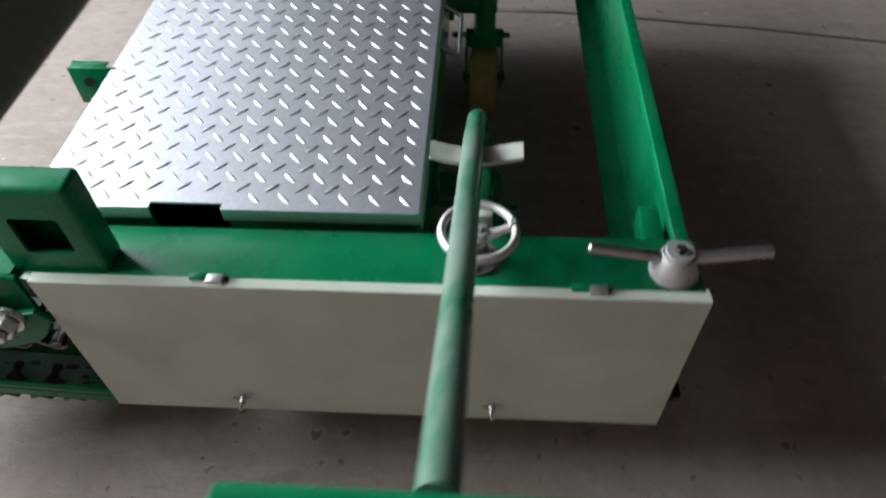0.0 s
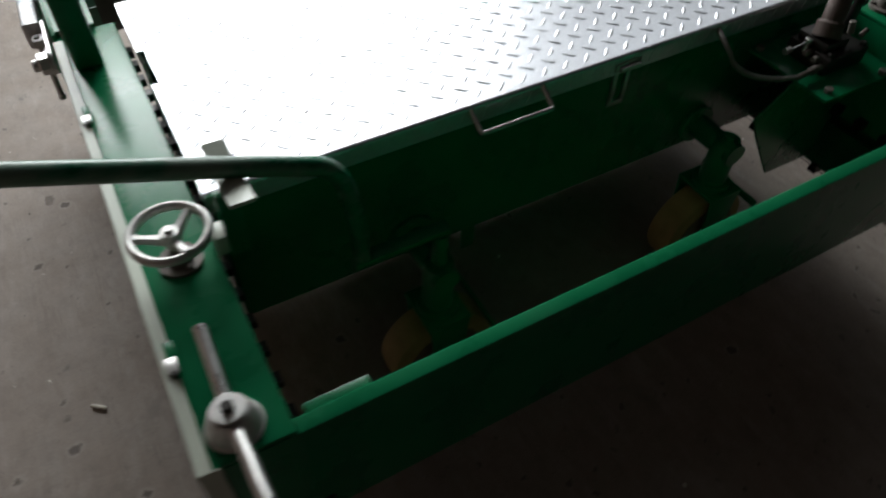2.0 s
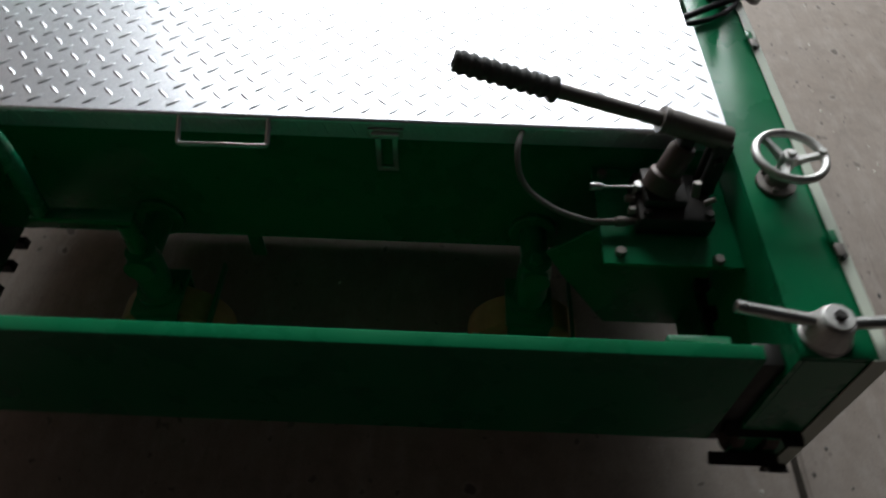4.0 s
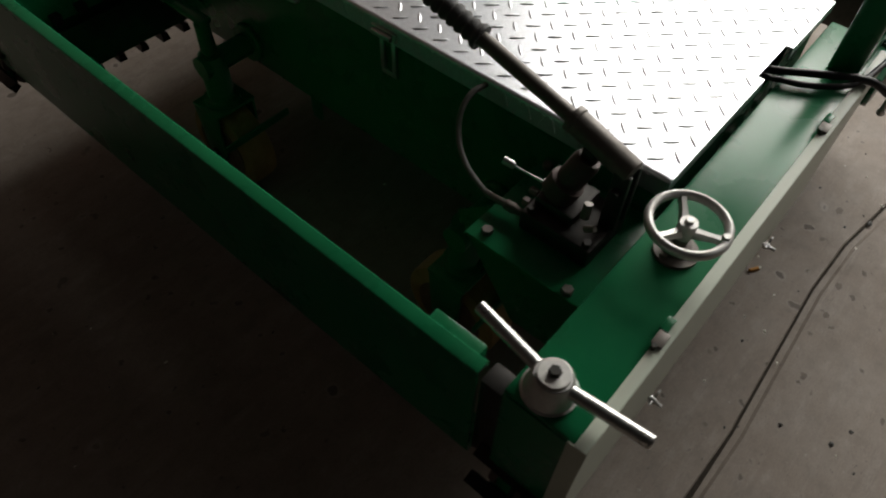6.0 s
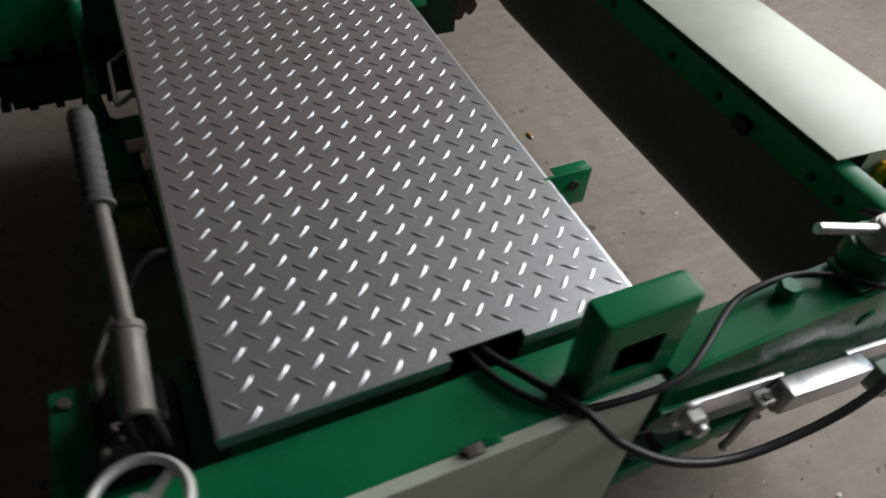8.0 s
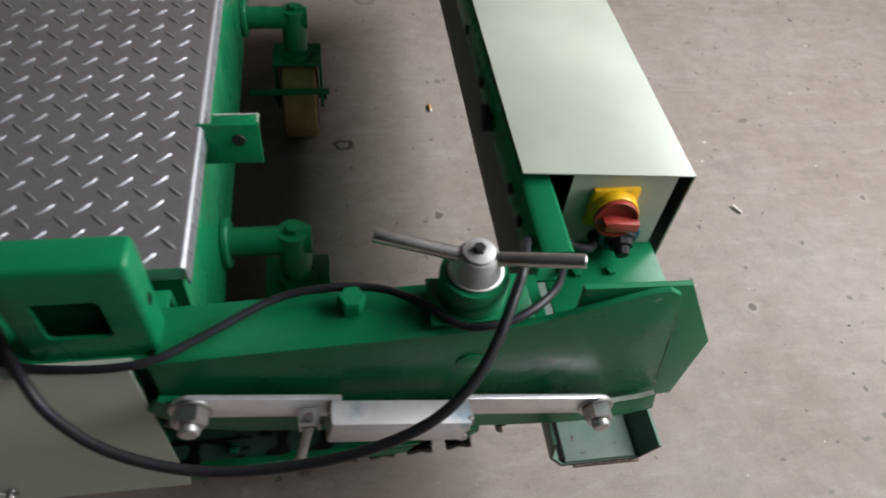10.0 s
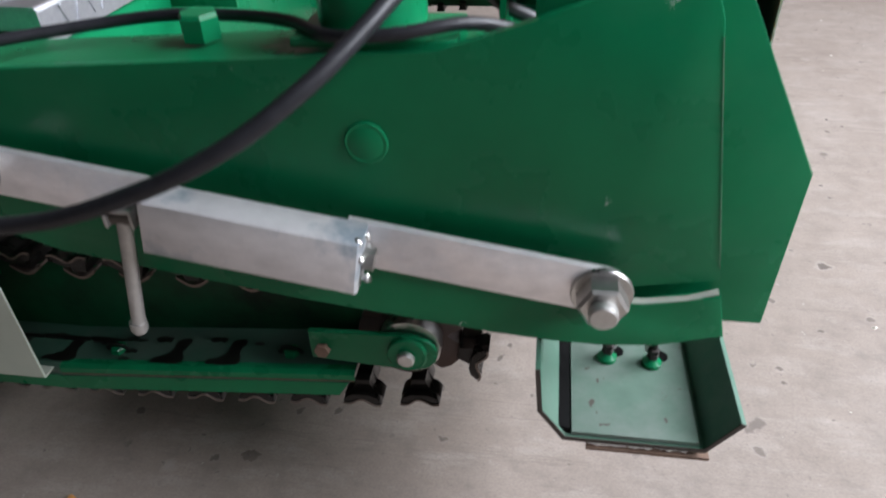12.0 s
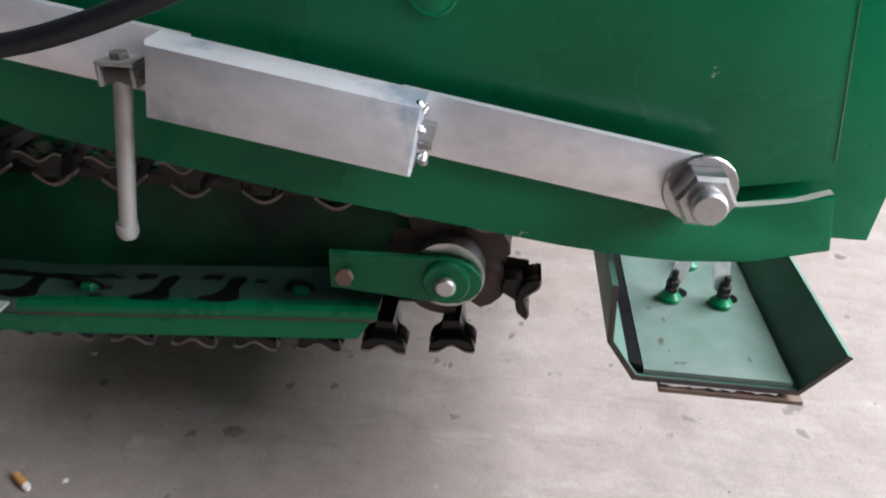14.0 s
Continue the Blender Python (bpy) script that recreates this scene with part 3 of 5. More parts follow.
# ---- west side: tilting arms, links, the control-side beam and the screed tray ----
def swing_arm(flip):
    """Built for the north end; the south end is its mirror image."""
    f = not flip
    def P(name, bm, m, parent, label=""):
        return part(name, bm, m, parent, label, flip)
    bm = B()
    prism(bm, [(-0.022, 0.520), (-0.022, 0.658), (-0.045, 0.664), (-0.34, 0.681), (-0.508, 0.690), (-0.56, 0.708), (-0.676, 0.750),
               (-0.700, 0.752), (-0.716, 0.742), (-0.724, 0.722), (-0.768, 0.482), (-0.66, 0.462), (-0.40, 0.470)], "y", 1.767, 1.776, 0.0015)
    face = P("swing_arm", bm, GREEN, machine, "long green steel arm plate")
    bm = B()
    prism(bm, [(-0.030, 0.652), (-0.545, 0.682), (-0.545, 0.688), (-0.030, 0.660)], "y", 1.688, 1.7665)
    prism(bm, [(-0.030, 0.50), (-0.030, 0.651), (-0.545, 0.681), (-0.545, 0.50)], "y", 1.688, 1.695)
    P("top_plate", bm, GREEN, face)
    bm = B()
    box(bm, -0.385, -0.525, 1.690, 1.7665, 0.6885, 0.697, 0.002)
    P("pad_plate", bm, GREEN, face)
    bm = B()
    turned(bm, (-0.445, 1.7763, 0.609), (-0.445, 1.7795, 0.609), [(0, 0.020), (0.6, 0.020), (0.9, 0.0185), (0.75, 0.0165), (0.8, 0.0155), (1, 0.014)], 32)
    P("welded_disc", bm, GREEN, face)
    bm = B()
    hexagon(bm, (-0.283, 1.716, 0.678), (0, 0, 1), 0.019, 0.024)
    P("bolt_head", bm, GREEN, face, "large painted bolt head")
    bm = B()
    prism(bm, [(-0.585, 0.748), (-0.740, 0.742), (-0.824, 0.588), (-0.820, 0.421), (-0.742, 0.421), (-0.60, 0.44)], "y", 1.752, 1.761, 0.001)
    P("end_flange", bm, GREEN, face)
    # A pale strip paints in the light that the arm plate's bevel catches.
    bm = B()
    edge = [(-0.7262, 0.7080), (-0.7442, 0.608), (-0.7645, 0.497)]
    prism(bm, edge + [(u + 0.0007, w + 0.0001) for u, w in edge[::-1]], "y", 1.7762, 1.7767)
    P("edge_highlight", bm, GREEN_EDGE_LIT, face, "pale strip standing in for the lit plate edge")
    # lower curved bar
    bm = B()
    low = [(0.0, 0.560), (-0.014, 0.539), (-0.030, 0.514), (-0.051, 0.496), (-0.11, 0.477), (-0.343, 0.437), (-0.561, 0.408), (-0.62, 0.403), (-0.664, 0.402), (-0.72, 0.407), (-0.780, 0.423)]
    top = [(-0.768, 0.474), (-0.74, 0.463), (-0.70, 0.456), (-0.66, 0.455), (-0.5, 0.475), (-0.25, 0.52), (-0.02, 0.585)]
    prism(bm, low + top, "y", 1.7765, 1.788, 0.0025)
    bar = P("curved_bar", bm, GREEN, face)
    # Pale strip for the light falling on the bar's top face.
    bm = B()
    crest = [(-0.7665, 0.4738), (-0.74, 0.4635), (-0.70, 0.4565), (-0.66, 0.4555), (-0.60, 0.463)]
    prism(bm, crest + [(u, w + 0.0008) for u, w in crest[::-1]], "y", 1.7785, 1.7865)
    P("crest_highlight", bm, PALE_WORN_AND_LIT, bar, "pale strip standing in for light on the bar's top")
    # adjusting link: two flat bars, a square tube and a cranked screw
    bm = B()
    L0, L1 = Vector((-0.062, 0, 0.577)), Vector((-0.660, 0, 0.477))
    d = (L1 - L0).normalized()
    nrm = Vector((d.z, 0, -d.x)) * -1
    if nrm.z < 0:
        nrm = -nrm
    def strap(bm, s0, s1, h, ya, yb, bev=0.0, round0=False, round1=False):
        a, b = L0 + d * s0, L0 + d * s1
        pts = []
        if round0:
            pts += [a + (-d * math.sin(t) - nrm * math.cos(t)) * h for t in np.linspace(math.pi, 0, 9)]
        else:
            pts += [a + nrm * h, a - nrm * h]
        if round1:
            pts += [b + (d * math.sin(t) - nrm * math.cos(t)) * h for t in np.linspace(0, math.pi, 9)]
        else:
            pts += [b - nrm * h, b + nrm * h]
        prism(bm, [(p.x, p.z) for p in pts], "y", ya, yb, bev)
    full = (L1 - L0).length
    strap(bm, 0.0, 0.200, 0.026, 1.7905, 1.7985, 0.001, True, False)
    link = P("adjusting_link", bm, ZINC, machine, "zinc plated turnbuckle link with a square tube and crank")
    bm = B()
    strap(bm, 0.365, full, 0.025, 1.7905, 1.7985, 0.001, False, True)
    P("flat_bar", bm, ZINC, link)
    bm = B()
    strap(bm, 0.184, 0.386, 0.0295, 1.799, 1.840, 0.0075)
    P("square_tube", bm, TUBE, link, "bright square steel tube")
    bm = B()
    e = L0 + d * 0.385
    rod(bm, (e.x, 1.817, e.z), (e.x + d.x * 0.012, 1.817, e.z + d.z * 0.012), 0.011, 6)
    P("screw_end", bm, CHROME, link, "bright screw end")
    rng = random.Random(3)
    for k in range(9):
        bm = B()
        q = Vector((e.x - 0.0015 + rng.uniform(-0.002, 0.001), 1.803 + 0.029 * rng.random(), e.z - 0.026 + 0.006 * k))
        turned(bm, q, q + Vector((rng.uniform(-0.004, 0.001), rng.uniform(-0.004, 0.004), 0.009)), [(0, 0.001), (0.3, rng.uniform(0.003, 0.0048)), (0.7, rng.uniform(0.003, 0.0045)), (1, 0.001)], 9)
        P("weld_bead", bm, CHROME, link)
    bm = B()
    c0, c1 = Vector((-0.217, 1.816, 0.541)), Vector((-0.193, 1.819, 0.408))
    rod(bm, c0 + Vector((0, 0, 0.004)), c1, 0.0072, 14, 0.001)
    turned(bm, c1 + Vector((0, 0, 0.006)), c1 + Vector((0.001, 0, -0.008)), [(0, 0.009), (0.7, 0.009), (1, 0.007)], 14)
    P("crank_bar", bm, KNOB, link, "steel crank bar")
    bm = B()
    box(bm, -0.232, -0.202, 1.8045, 1.8270, 0.5520, 0.5555, 0.001)
    box(bm, -0.232, -0.2285, 1.8045, 1.8270, 0.5360, 0.5518, 0.001)
    box(bm, -0.2055, -0.202, 1.8045, 1.8270, 0.5360, 0.5518, 0.001)
    box(bm, -0.230, -0.204, 1.7990, 1.8042, 0.5380, 0.5540, 0.0015)
    P("crank_yoke", bm, KNOB, link, "small zinc plated yoke of the crank")
    bm = B()
    rod(bm, (-0.2283, 1.816, 0.543), (-0.2057, 1.816, 0.543), 0.0080, 16, 0.001)
    hexagon(bm, (-0.217, 1.816, 0.5557), (0, 0, 1), 0.0075, 0.005)
    hexagon(bm, (-0.2365, 1.816, 0.543), (1, 0, 0), 0.006, 0.0045)
    P("crank_eye", bm, LEVER, link)
    for p, k in ((L0, 0.93), (L1, 0.92)):
        bm = B()
        turned(bm, (p.x, 1.799, p.z), (p.x, 1.803, p.z), [(0, 0.031 * k), (0.7, 0.031 * k), (1, 0.030 * k)], 36)
        P("washer", bm, CHROME, link)
        bm = B()
        hexagon(bm, (p.x, 1.8035, p.z), (0, 1, 0), 0.0255 * k, 0.021)
        P("hex_nut", bm, CHROME, link, "large hexagon nut")
        bm = B()
        rod(bm, (p.x, 1.825, p.z), (p.x, 1.837, p.z), 0.0135, 20, 0.002)
        P("stud_end", bm, CAST, link)
    # the clamp on the arm
    hub = Vector((-0.446, 1.717, 0.744))
    clamp(machine, hub, ((1.0, -0.245, 0.15), (-1.0, 0.26, 0.20)), flip, 0.9, True, 0.8)


swing_arm(False)
swing_arm(True)


def west_beam():
    bm = B()
    prism(bm, [(-0.552, 0.642), (-0.552, 0.700), (-0.556, 0.710), (-0.564, 0.714), (-0.598, 0.714), (-0.604, 0.708), (-0.604, 0.700), (-0.598, 0.7085),
               (-0.564, 0.708), (-0.559, 0.704), (-0.5575, 0.698), (-0.5575, 0.6475), (-0.600, 0.6475), (-0.600, 0.642)], "y", 0.120, 1.670)
    beam = part("west_beam", bm, GREEN, machine, "long folded green steel channel beside the control box")
    for y in (0.3, 0.55, 0.8, 1.05, 1.22, 1.50, 1.57):
        bm = B()
        hexagon(bm, (-0.5515, y, 0.668), (1, 0, 0), 0.010, 0.007)
        part("bolt", bm, DARK, beam)
    bm = B()
    box(bm, -0.5515, -0.536, 1.286, 1.330, 0.640, 0.672, 0.004)
    part("catch_block", bm, RUBBER, beam, "black catch block")
    bm = B()
    box(bm, -0.812, -0.6045, 1.40, 1.7515, 0.556, 0.563, 0.001)
    base = part("base_plate", bm, GREEN, beam)
    bm = B()
    box(bm, -0.812, -0.6045, 0.0245, 0.38, 0.556, 0.563, 0.001)
    part("base_plate", bm, GREEN, beam)


west_beam()


def screed_tray():
    """The trough that levels the mortar, hung under the west beam."""
    tray = thing("screed_tray", (-0.71, MID, 0.287), "dusty green folded steel screed tray hung under the frame", "screed tray")
    y0, y1 = -0.046, 1.822
    bm = B()
    t = 0.005
    prism(bm, [(-0.604, 0.395), (-0.609, 0.336), (-0.637, 0.296), (-0.781, 0.296), (-0.812, 0.342), (-0.812 + t, 0.3445), (-0.779, 0.301), (-0.640, 0.301),
               (-0.614, 0.3375), (-0.609, 0.395)], "y", y0, y1)
    trough = part("trough", bm, GREEN_GREASE, tray)
    for ya, yb in ((y0 - 0.0012, y0 - 0.0002), (y1 + 0.0002, y1 + 0.0012)):
        bm = B()
        prism(bm, [(-0.604, 0.395), (-0.609, 0.336), (-0.637, 0.296), (-0.781, 0.296), (-0.812, 0.342), (-0.812 + t, 0.3445), (-0.779, 0.301), (-0.640, 0.301),
                   (-0.614, 0.3375), (-0.609, 0.395)], "y", ya, yb)
        part("cut_edge", bm, SKIRT, trough, "bare brown cut edge")
    bm = B()
    prism(bm, [(-0.646, 0.3015), (-0.774, 0.3015), (-0.774, 0.307), (-0.646, 0.307)], "y", y0 + 0.002, y1 - 0.002)
    part("wear_strip", bm, painted("worn_pale_green", (0.09, 0.145, 0.112), 0.5, dust=(0.145, 0.18, 0.155), dust_most=0.9, coarse=24, chips=(0.07, 0.06, 0.05), chip_from=0.64, dust_from=0.4, dust_to=0.65, spec=0.3), tray, "rubbed pale green plate")
    # A black strip stands in for the dark gap along the tray wall.
    bm = B()
    prism(bm, [(-0.632, 0.3065), (-0.644, 0.3015), (-0.644, 0.309), (-0.632, 0.3125)], "y", y0 + 0.02, y1 - 0.004)
    part("gap_strip", bm, BLACK, tray, "black strip standing in for the dark gap by the tray wall")
    bm = B()
    box(bm, -0.786, -0.662, y0 + 0.006, y1 + 0.003, 0.2865, 0.2905)
    part("sole_plate", bm, RUST, tray, "rusty sole plate with ragged edge")
    bm = B()
    rag = [(-0.662, 0.2960)] + [(-0.662 - 0.0042 * i, 0.2925 + random.uniform(-0.0015, 0.0030)) for i in range(25)] + [(-0.764, 0.2960)]
    prism(bm, rag, "y", y1 - 0.0055, y1 + 0.001)
    part("packing_film", bm, WHITE, tray, "ragged pale packing film")
    bm = B()
    prism(bm, [(-0.558, 0.6415), (-0.5555, 0.6415), (-0.602, 0.396), (-0.606, 0.340), (-0.634, 0.294), (-0.637, 0.2955), (-0.6115, 0.337), (-0.607, 0.396)], "y", y0 + 0.16, y1 - 0.15)
    part("skirt_sheet", bm, SKIRT, tray, "dark brown inclined skirt sheet")
    for x, y, sx in ((-0.687, 1.708, -0.012), (-0.737, 1.711, 0.012), (-0.717, 1.642, 0.0), (-0.687, 0.068, -0.012), (-0.737, 0.065, 0.012)):
        bm = B()
        turned(bm, (x, y, 0.3072), (x, y, 0.3175), [(0, 0.0110), (0.45, 0.0110), (0.6, 0.0092), (1, 0.0060)], 20)
        bolt = part("mount_bolt", bm, GREEN, tray, "green painted mount bolt")
        bm = B()
        rod(bm, (x, y, 0.3176), (x, y, 0.342), 0.0034, 10, 0.0008)
        part("stud", bm, DARK, bolt, "bare steel stud")
        for h in (0.3182, 0.3255):
            bm = B()
            hexagon(bm, (x, y, h), (0, 0, 1), 0.0068, 0.0055)
            part("stud_nut", bm, DARK, bolt)
        if sx:
            bm = B()
            line = [(x + sx * 0.1, y - 0.005, 0.322), (x + sx * 0.6, y - 0.007, 0.35), (x + sx * 1.2, y - 0.012, 0.40), (x + sx * 1.4, y - 0.03, 0.50)]
            for (xa, ya, za), (xb, yb, zb) in zip(line, line[1:]):
                bm.faces.new([bm.verts.new(q) for q in ((xa - 0.0075, ya, za), (xa + 0.0075, ya, za), (xb + 0.0085, yb, zb), (xb - 0.0085, yb, zb))])
            bmesh.ops.remove_doubles(bm, verts=bm.verts, dist=0.0025)
            bmesh.ops.solidify(bm, geom=list(bm.faces), thickness=0.0025)
            part("hanger_strap", bm, WHITE, bolt, "white woven hanger strap")
            bm = B()
            turned(bm, (x - 0.011, y - 0.013, 0.3072), (x - 0.011, y - 0.013, 0.3076), [(0, 0.009), (1, 0.009)], 16)
            part("drilled_hole", bm, BLACK, tray, "dark drilled hole")


screed_tray()


def control_box():
    ctl = thing("control_box", (-0.69, 0.9, 0.5635), "pale grey-green sheet metal control box with rotary switch and cable plug", "control box")
    y0, y1, x0, x1 = 0.245, 1.537, -0.832, -0.5545
    bm = B()
    prism(bm, [(x0, y0), (x1, y0), (x1, y1 - 0.012), (x0, y1 + 0.009)], "z", 0.7265, 0.7295, 0.001)
    lid = part("lid", bm, PALE, ctl)
    bm = B()
    box(bm, x0, x0 + 0.002, y0, y1 + 0.008, 0.500, 0.726)
    part("lid_flank", bm, PALE, lid)
    # Dark sheet added to give the flank's inner face its shade.
    bm = B()
    box(bm, x0 + 0.0023, x0 + 0.0031, y0 + 0.002, y1 + 0.006, 0.502, 0.7262)
    part("inner_shade_sheet", bm, SKIRT, lid, "dark sheet standing in for the shade inside the lid")
    bm = B()
    prism(bm, [(-0.638, 1.5265), (-0.806, 1.5395), (-0.806, 1.5415), (-0.638, 1.5285)], "z", 0.5645, 0.7262)
    part("end_panel", bm, PALE, ctl)
    bm = B()
    box(bm, -0.812, -0.606, 0.281, 0.283, 0.567, 0.7262)
    part("end_panel", bm, PALE, ctl)
    # The floor pan's dark colour carries the shade inside the box.
    bm = B()
    box(bm, -0.812, -0.606, 0.284, 1.500, 0.564, 0.5665)
    part("floor_pan", bm, SKIRT, ctl)
    # rotary isolator
    y = 1.5365
    cx, cz = -0.712, 0.661
    bm = B()
    box(bm, cx - 0.039, cx + 0.039, y - 0.002, y + 0.008, cz - 0.041, cz + 0.041, 0.003)
    sw = part("isolator_switch", bm, YELLOW, ctl, "yellow isolator with a red rotary knob")
    bm = B()
    turned(bm, (cx, y + 0.0082, cz), (cx + 0.002, y + 0.030, cz + 0.003), [(0, 0.0400), (0.15, 0.0392), (0.9, 0.0385), (1, 0.0375)], 40)
    part("yellow_collar", bm, YELLOW, sw)
    bm = B()
    turned(bm, (cx + 0.002, y + 0.0302, cz + 0.003), (cx + 0.003, y + 0.0385, cz + 0.004), [(0, 0.0355), (0.85, 0.0355), (1, 0.0345), (0.98, 0.0320), (0.35, 0.0300), (0.30, 0.001)], 40)
    part("rotary_knob", bm, RED, sw)
    bm = B()
    prism(bm, [(cx - 0.033, cz - 0.012), (cx - 0.033, cz + 0.006), (cx + 0.014, cz + 0.013), (cx + 0.026, cz + 0.010), (cx + 0.026, cz - 0.004), (cx + 0.014, cz - 0.010)], "y", y + 0.0330, y + 0.052, 0.003)
    part("grip", bm, RED, sw)
    # plug below
    px, pz = -0.739, 0.601
    bm = B()
    turned(bm, (px, y + 0.003, pz), (px, y + 0.020, pz - 0.002), [(0, 0.031), (0.4, 0.031), (0.5, 0.0355), (0.9, 0.0355), (1, 0.034)], 36)
    plug = part("cable_plug", bm, BLUE, ctl, "blue industrial plug")
    bm = B()
    turned(bm, (px, y + 0.0204, pz - 0.002), (px + 0.002, y + 0.052, pz - 0.010), [(0, 0.027), (0.18, 0.0265), (0.24, 0.0215), (0.55, 0.0195), (0.6, 0.014), (1, 0.011)], 10)
    part("plug_nose", bm, RUBBER, plug)
    bm = B()
    turned(bm, (-0.706, 1.5335, 0.584), (-0.706, 1.5420, 0.584), [(0, 0.0145), (0.7, 0.0145), (1, 0.0115)], 20)
    part("cable_gland", bm, RUBBER, ctl, "black cable gland")
    for x in (-0.72, -0.66):
        bm = B()
        hexagon(bm, (x, 1.60, 0.5635), (0, 0, 1), 0.009, 0.008)
        part("bolt", bm, GREEN, ctl)


control_box()


# ---- crawler tracks under both ends ----
def crawler(flip):
    """Track of pressed steel feet on a chain, running along the end; built for the north end."""
    name_y = MID + (1 if not flip else -1) * (1.6870 - MID)
    tr = thing("crawler_track", (0.28, name_y, 0.245), "dark steel crawler chain track with pressed feet on a green frame", "crawler track", "crawler tracks")
    def P(name, bm, m, parent, label=""):
        return part(name, bm, m, parent, label, flip)
    xa, xb, zc, pitch_r, out_r = -0.463, 0.990, 0.342, 0.055, 0.0735
    def tilt(x):                            # the frame lifts towards the west idler
        return -0.085 * (min(x, 0.0) + 0.25)
    bm = B()
    ledge = [(1.6760, 0.281), (1.7470, 0.281), (1.7520, 0.277), (1.7520, 0.2685), (1.7505, 0.2675), (1.7505, 0.2655), (1.7520, 0.2645), (1.7520, 0.241), (1.7480, 0.241), (1.7480, 0.275), (1.6760, 0.275)]
    prism(bm, ledge, "x", -0.395, 0.0)
    prism(bm, ledge, "x", 0.0, 0.975)
    bmesh.ops.remove_doubles(bm, verts=bm.verts, dist=1e-5)
    for v in bm.verts:
        v.co.z += tilt(v.co.x)
    def slant(bm):                          # the lip is cut back at its west end
        for v in bm.verts:
            if v.co.x < -0.39:
                v.co.x += 0.62 * max(0.0, 0.290 - v.co.z)
    slant(bm)
    side = P("side_frame", bm, GREEN_LEDGE, tr, "dusty green side frame with black grease prints")
    bm = B()
    prism(bm, [(-0.393, 0.2672), (0.0, 0.2672), (0.0, 0.2658), (-0.393, 0.2658)], "y", 1.7503, 1.7517)
    for v in bm.verts:
        v.co.z += tilt(v.co.x)
    P("dirt_seam", bm, RUST, side, "brown dirt in the lip seam")
    bm = B()
    prism(bm, [(-0.3945, 0.2640), (0.0, 0.2640), (0.974, 0.2640), (0.974, 0.2414), (0.0, 0.2414), (-0.3945, 0.2414)], "y", 1.7522, 1.7530)
    for v in bm.verts:
        v.co.z += tilt(v.co.x)
    slant(bm)
    P("lip_strip", bm, GREEN, side, "clean green lip of the side frame")
    bm = B()
    prism(bm, [(1.7390, 0.2814), (1.7472, 0.2814), (1.7524, 0.2772), (1.7524, 0.2690), (1.7521, 0.2690), (1.7521, 0.2770), (1.7470, 0.2811), (1.7390, 0.2811)], "x", -0.394, 0.0)
    for v in bm.verts:
        v.co.z += tilt(v.co.x)
    P("rubbed_bend", bm, GREEN, side, "rubbed green bend of the side frame")
    # Web and inner plates carry the shade under the arm in their colour.
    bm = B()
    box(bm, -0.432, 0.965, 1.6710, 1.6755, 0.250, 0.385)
    P("web_plate", bm, GREEN_SHADED, side, "green web plate darkened for the shade under the arm")
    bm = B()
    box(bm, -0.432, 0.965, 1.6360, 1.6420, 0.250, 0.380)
    P("inner_plate", bm, GREEN_SHADED, side)
    for x in (-0.307, -0.070, 0.167, 0.404):
        bm = B()
        z = 0.2815 + tilt(x)
        turned(bm, (x, 1.7220, z), (x, 1.7220, z + 0.008), [(0, 0.0105), (0.7, 0.0105), (1, 0.0085)], 6)
        P("frame_bolt", bm, GREEN, side)
        bm = B()
        turned(bm, (x + 0.001, 1.7220, z - 0.0004), (x + 0.001, 1.7195, z + 0.0003), [(0, 0.0165), (1, 0.0165)], 14)
        P("grease_ring", bm, GREASE, side)
    # prints that the greasy feet left on the ledge
    rng = random.Random(5 + flip)
    def print_of(outline, cx, cy, size):
        """A thin skin of grease; the outline runs round the mark, in units of its size."""
        bm = B()
        line = smooth_path([(u, w, 0) for u, w in outline] + [(*outline[0], 0)], 3)[:-1]
        ring = []
        for q in line:
            px = cx + size * q.x + rng.uniform(-0.0009, 0.0009)
            py = min(cy + size * q.y + rng.uniform(-0.0009, 0.0009), 1.7455)
            ring.append(bm.verts.new((px, py, 0.2816 + tilt(px))))
        bm.faces.new(ring)
        r = bmesh.ops.extrude_face_region(bm, geom=list(bm.faces))
        bmesh.ops.translate(bm, verts=[v for v in r["geom"] if isinstance(v, bmesh.types.BMVert)], vec=(0, 0, 0.0005))
        P("grease_print", bm, GREASE, side)
    boot = [(1.1, 1.0), (0.2, 1.12), (-0.9, 1.05), (-1.05, 0.6), (-0.75, 0.0), (-0.95, -0.9), (-0.45, -1.1), (0.05, -0.8), (0.0, 0.0), (0.35, 0.45), (1.0, 0.7)]
    bean = [(1.0, 0.1), (0.4, 0.5), (-0.3, 0.3), (-1.0, 0.45), (-1.1, -0.2), (-0.2, -0.45), (0.7, -0.4)]
    for k in range(9):
        x = -0.222 + 0.0765 * k
        if k in (2, 5):                     # broken prints round a bolt
            for ox, oy, r in ((0.020, -0.012, 0.011), (-0.012, -0.019, 0.009), (-0.022, 0.004, 0.008), (-0.018, 0.018, 0.007)):
                print_of(bean, x + 0.004 + ox, 1.719 + oy, r)
            continue
        print_of(boot, x, 1.721, 0.0205 * rng.uniform(0.94, 1.06))
        if k != 4:
            print_of(bean, x + 0.022, 1.7015 + rng.uniform(-0.002, 0.002), 0.0125 * rng.uniform(0.8, 1.1))
        if k in (0, 3, 6):
            print_of(bean, x - 0.036, 1.706, 0.006)
    first = -0.005
    straight, turnlen = xb - xa, math.pi * pitch_r
    total = 2 * straight + 2 * turnlen
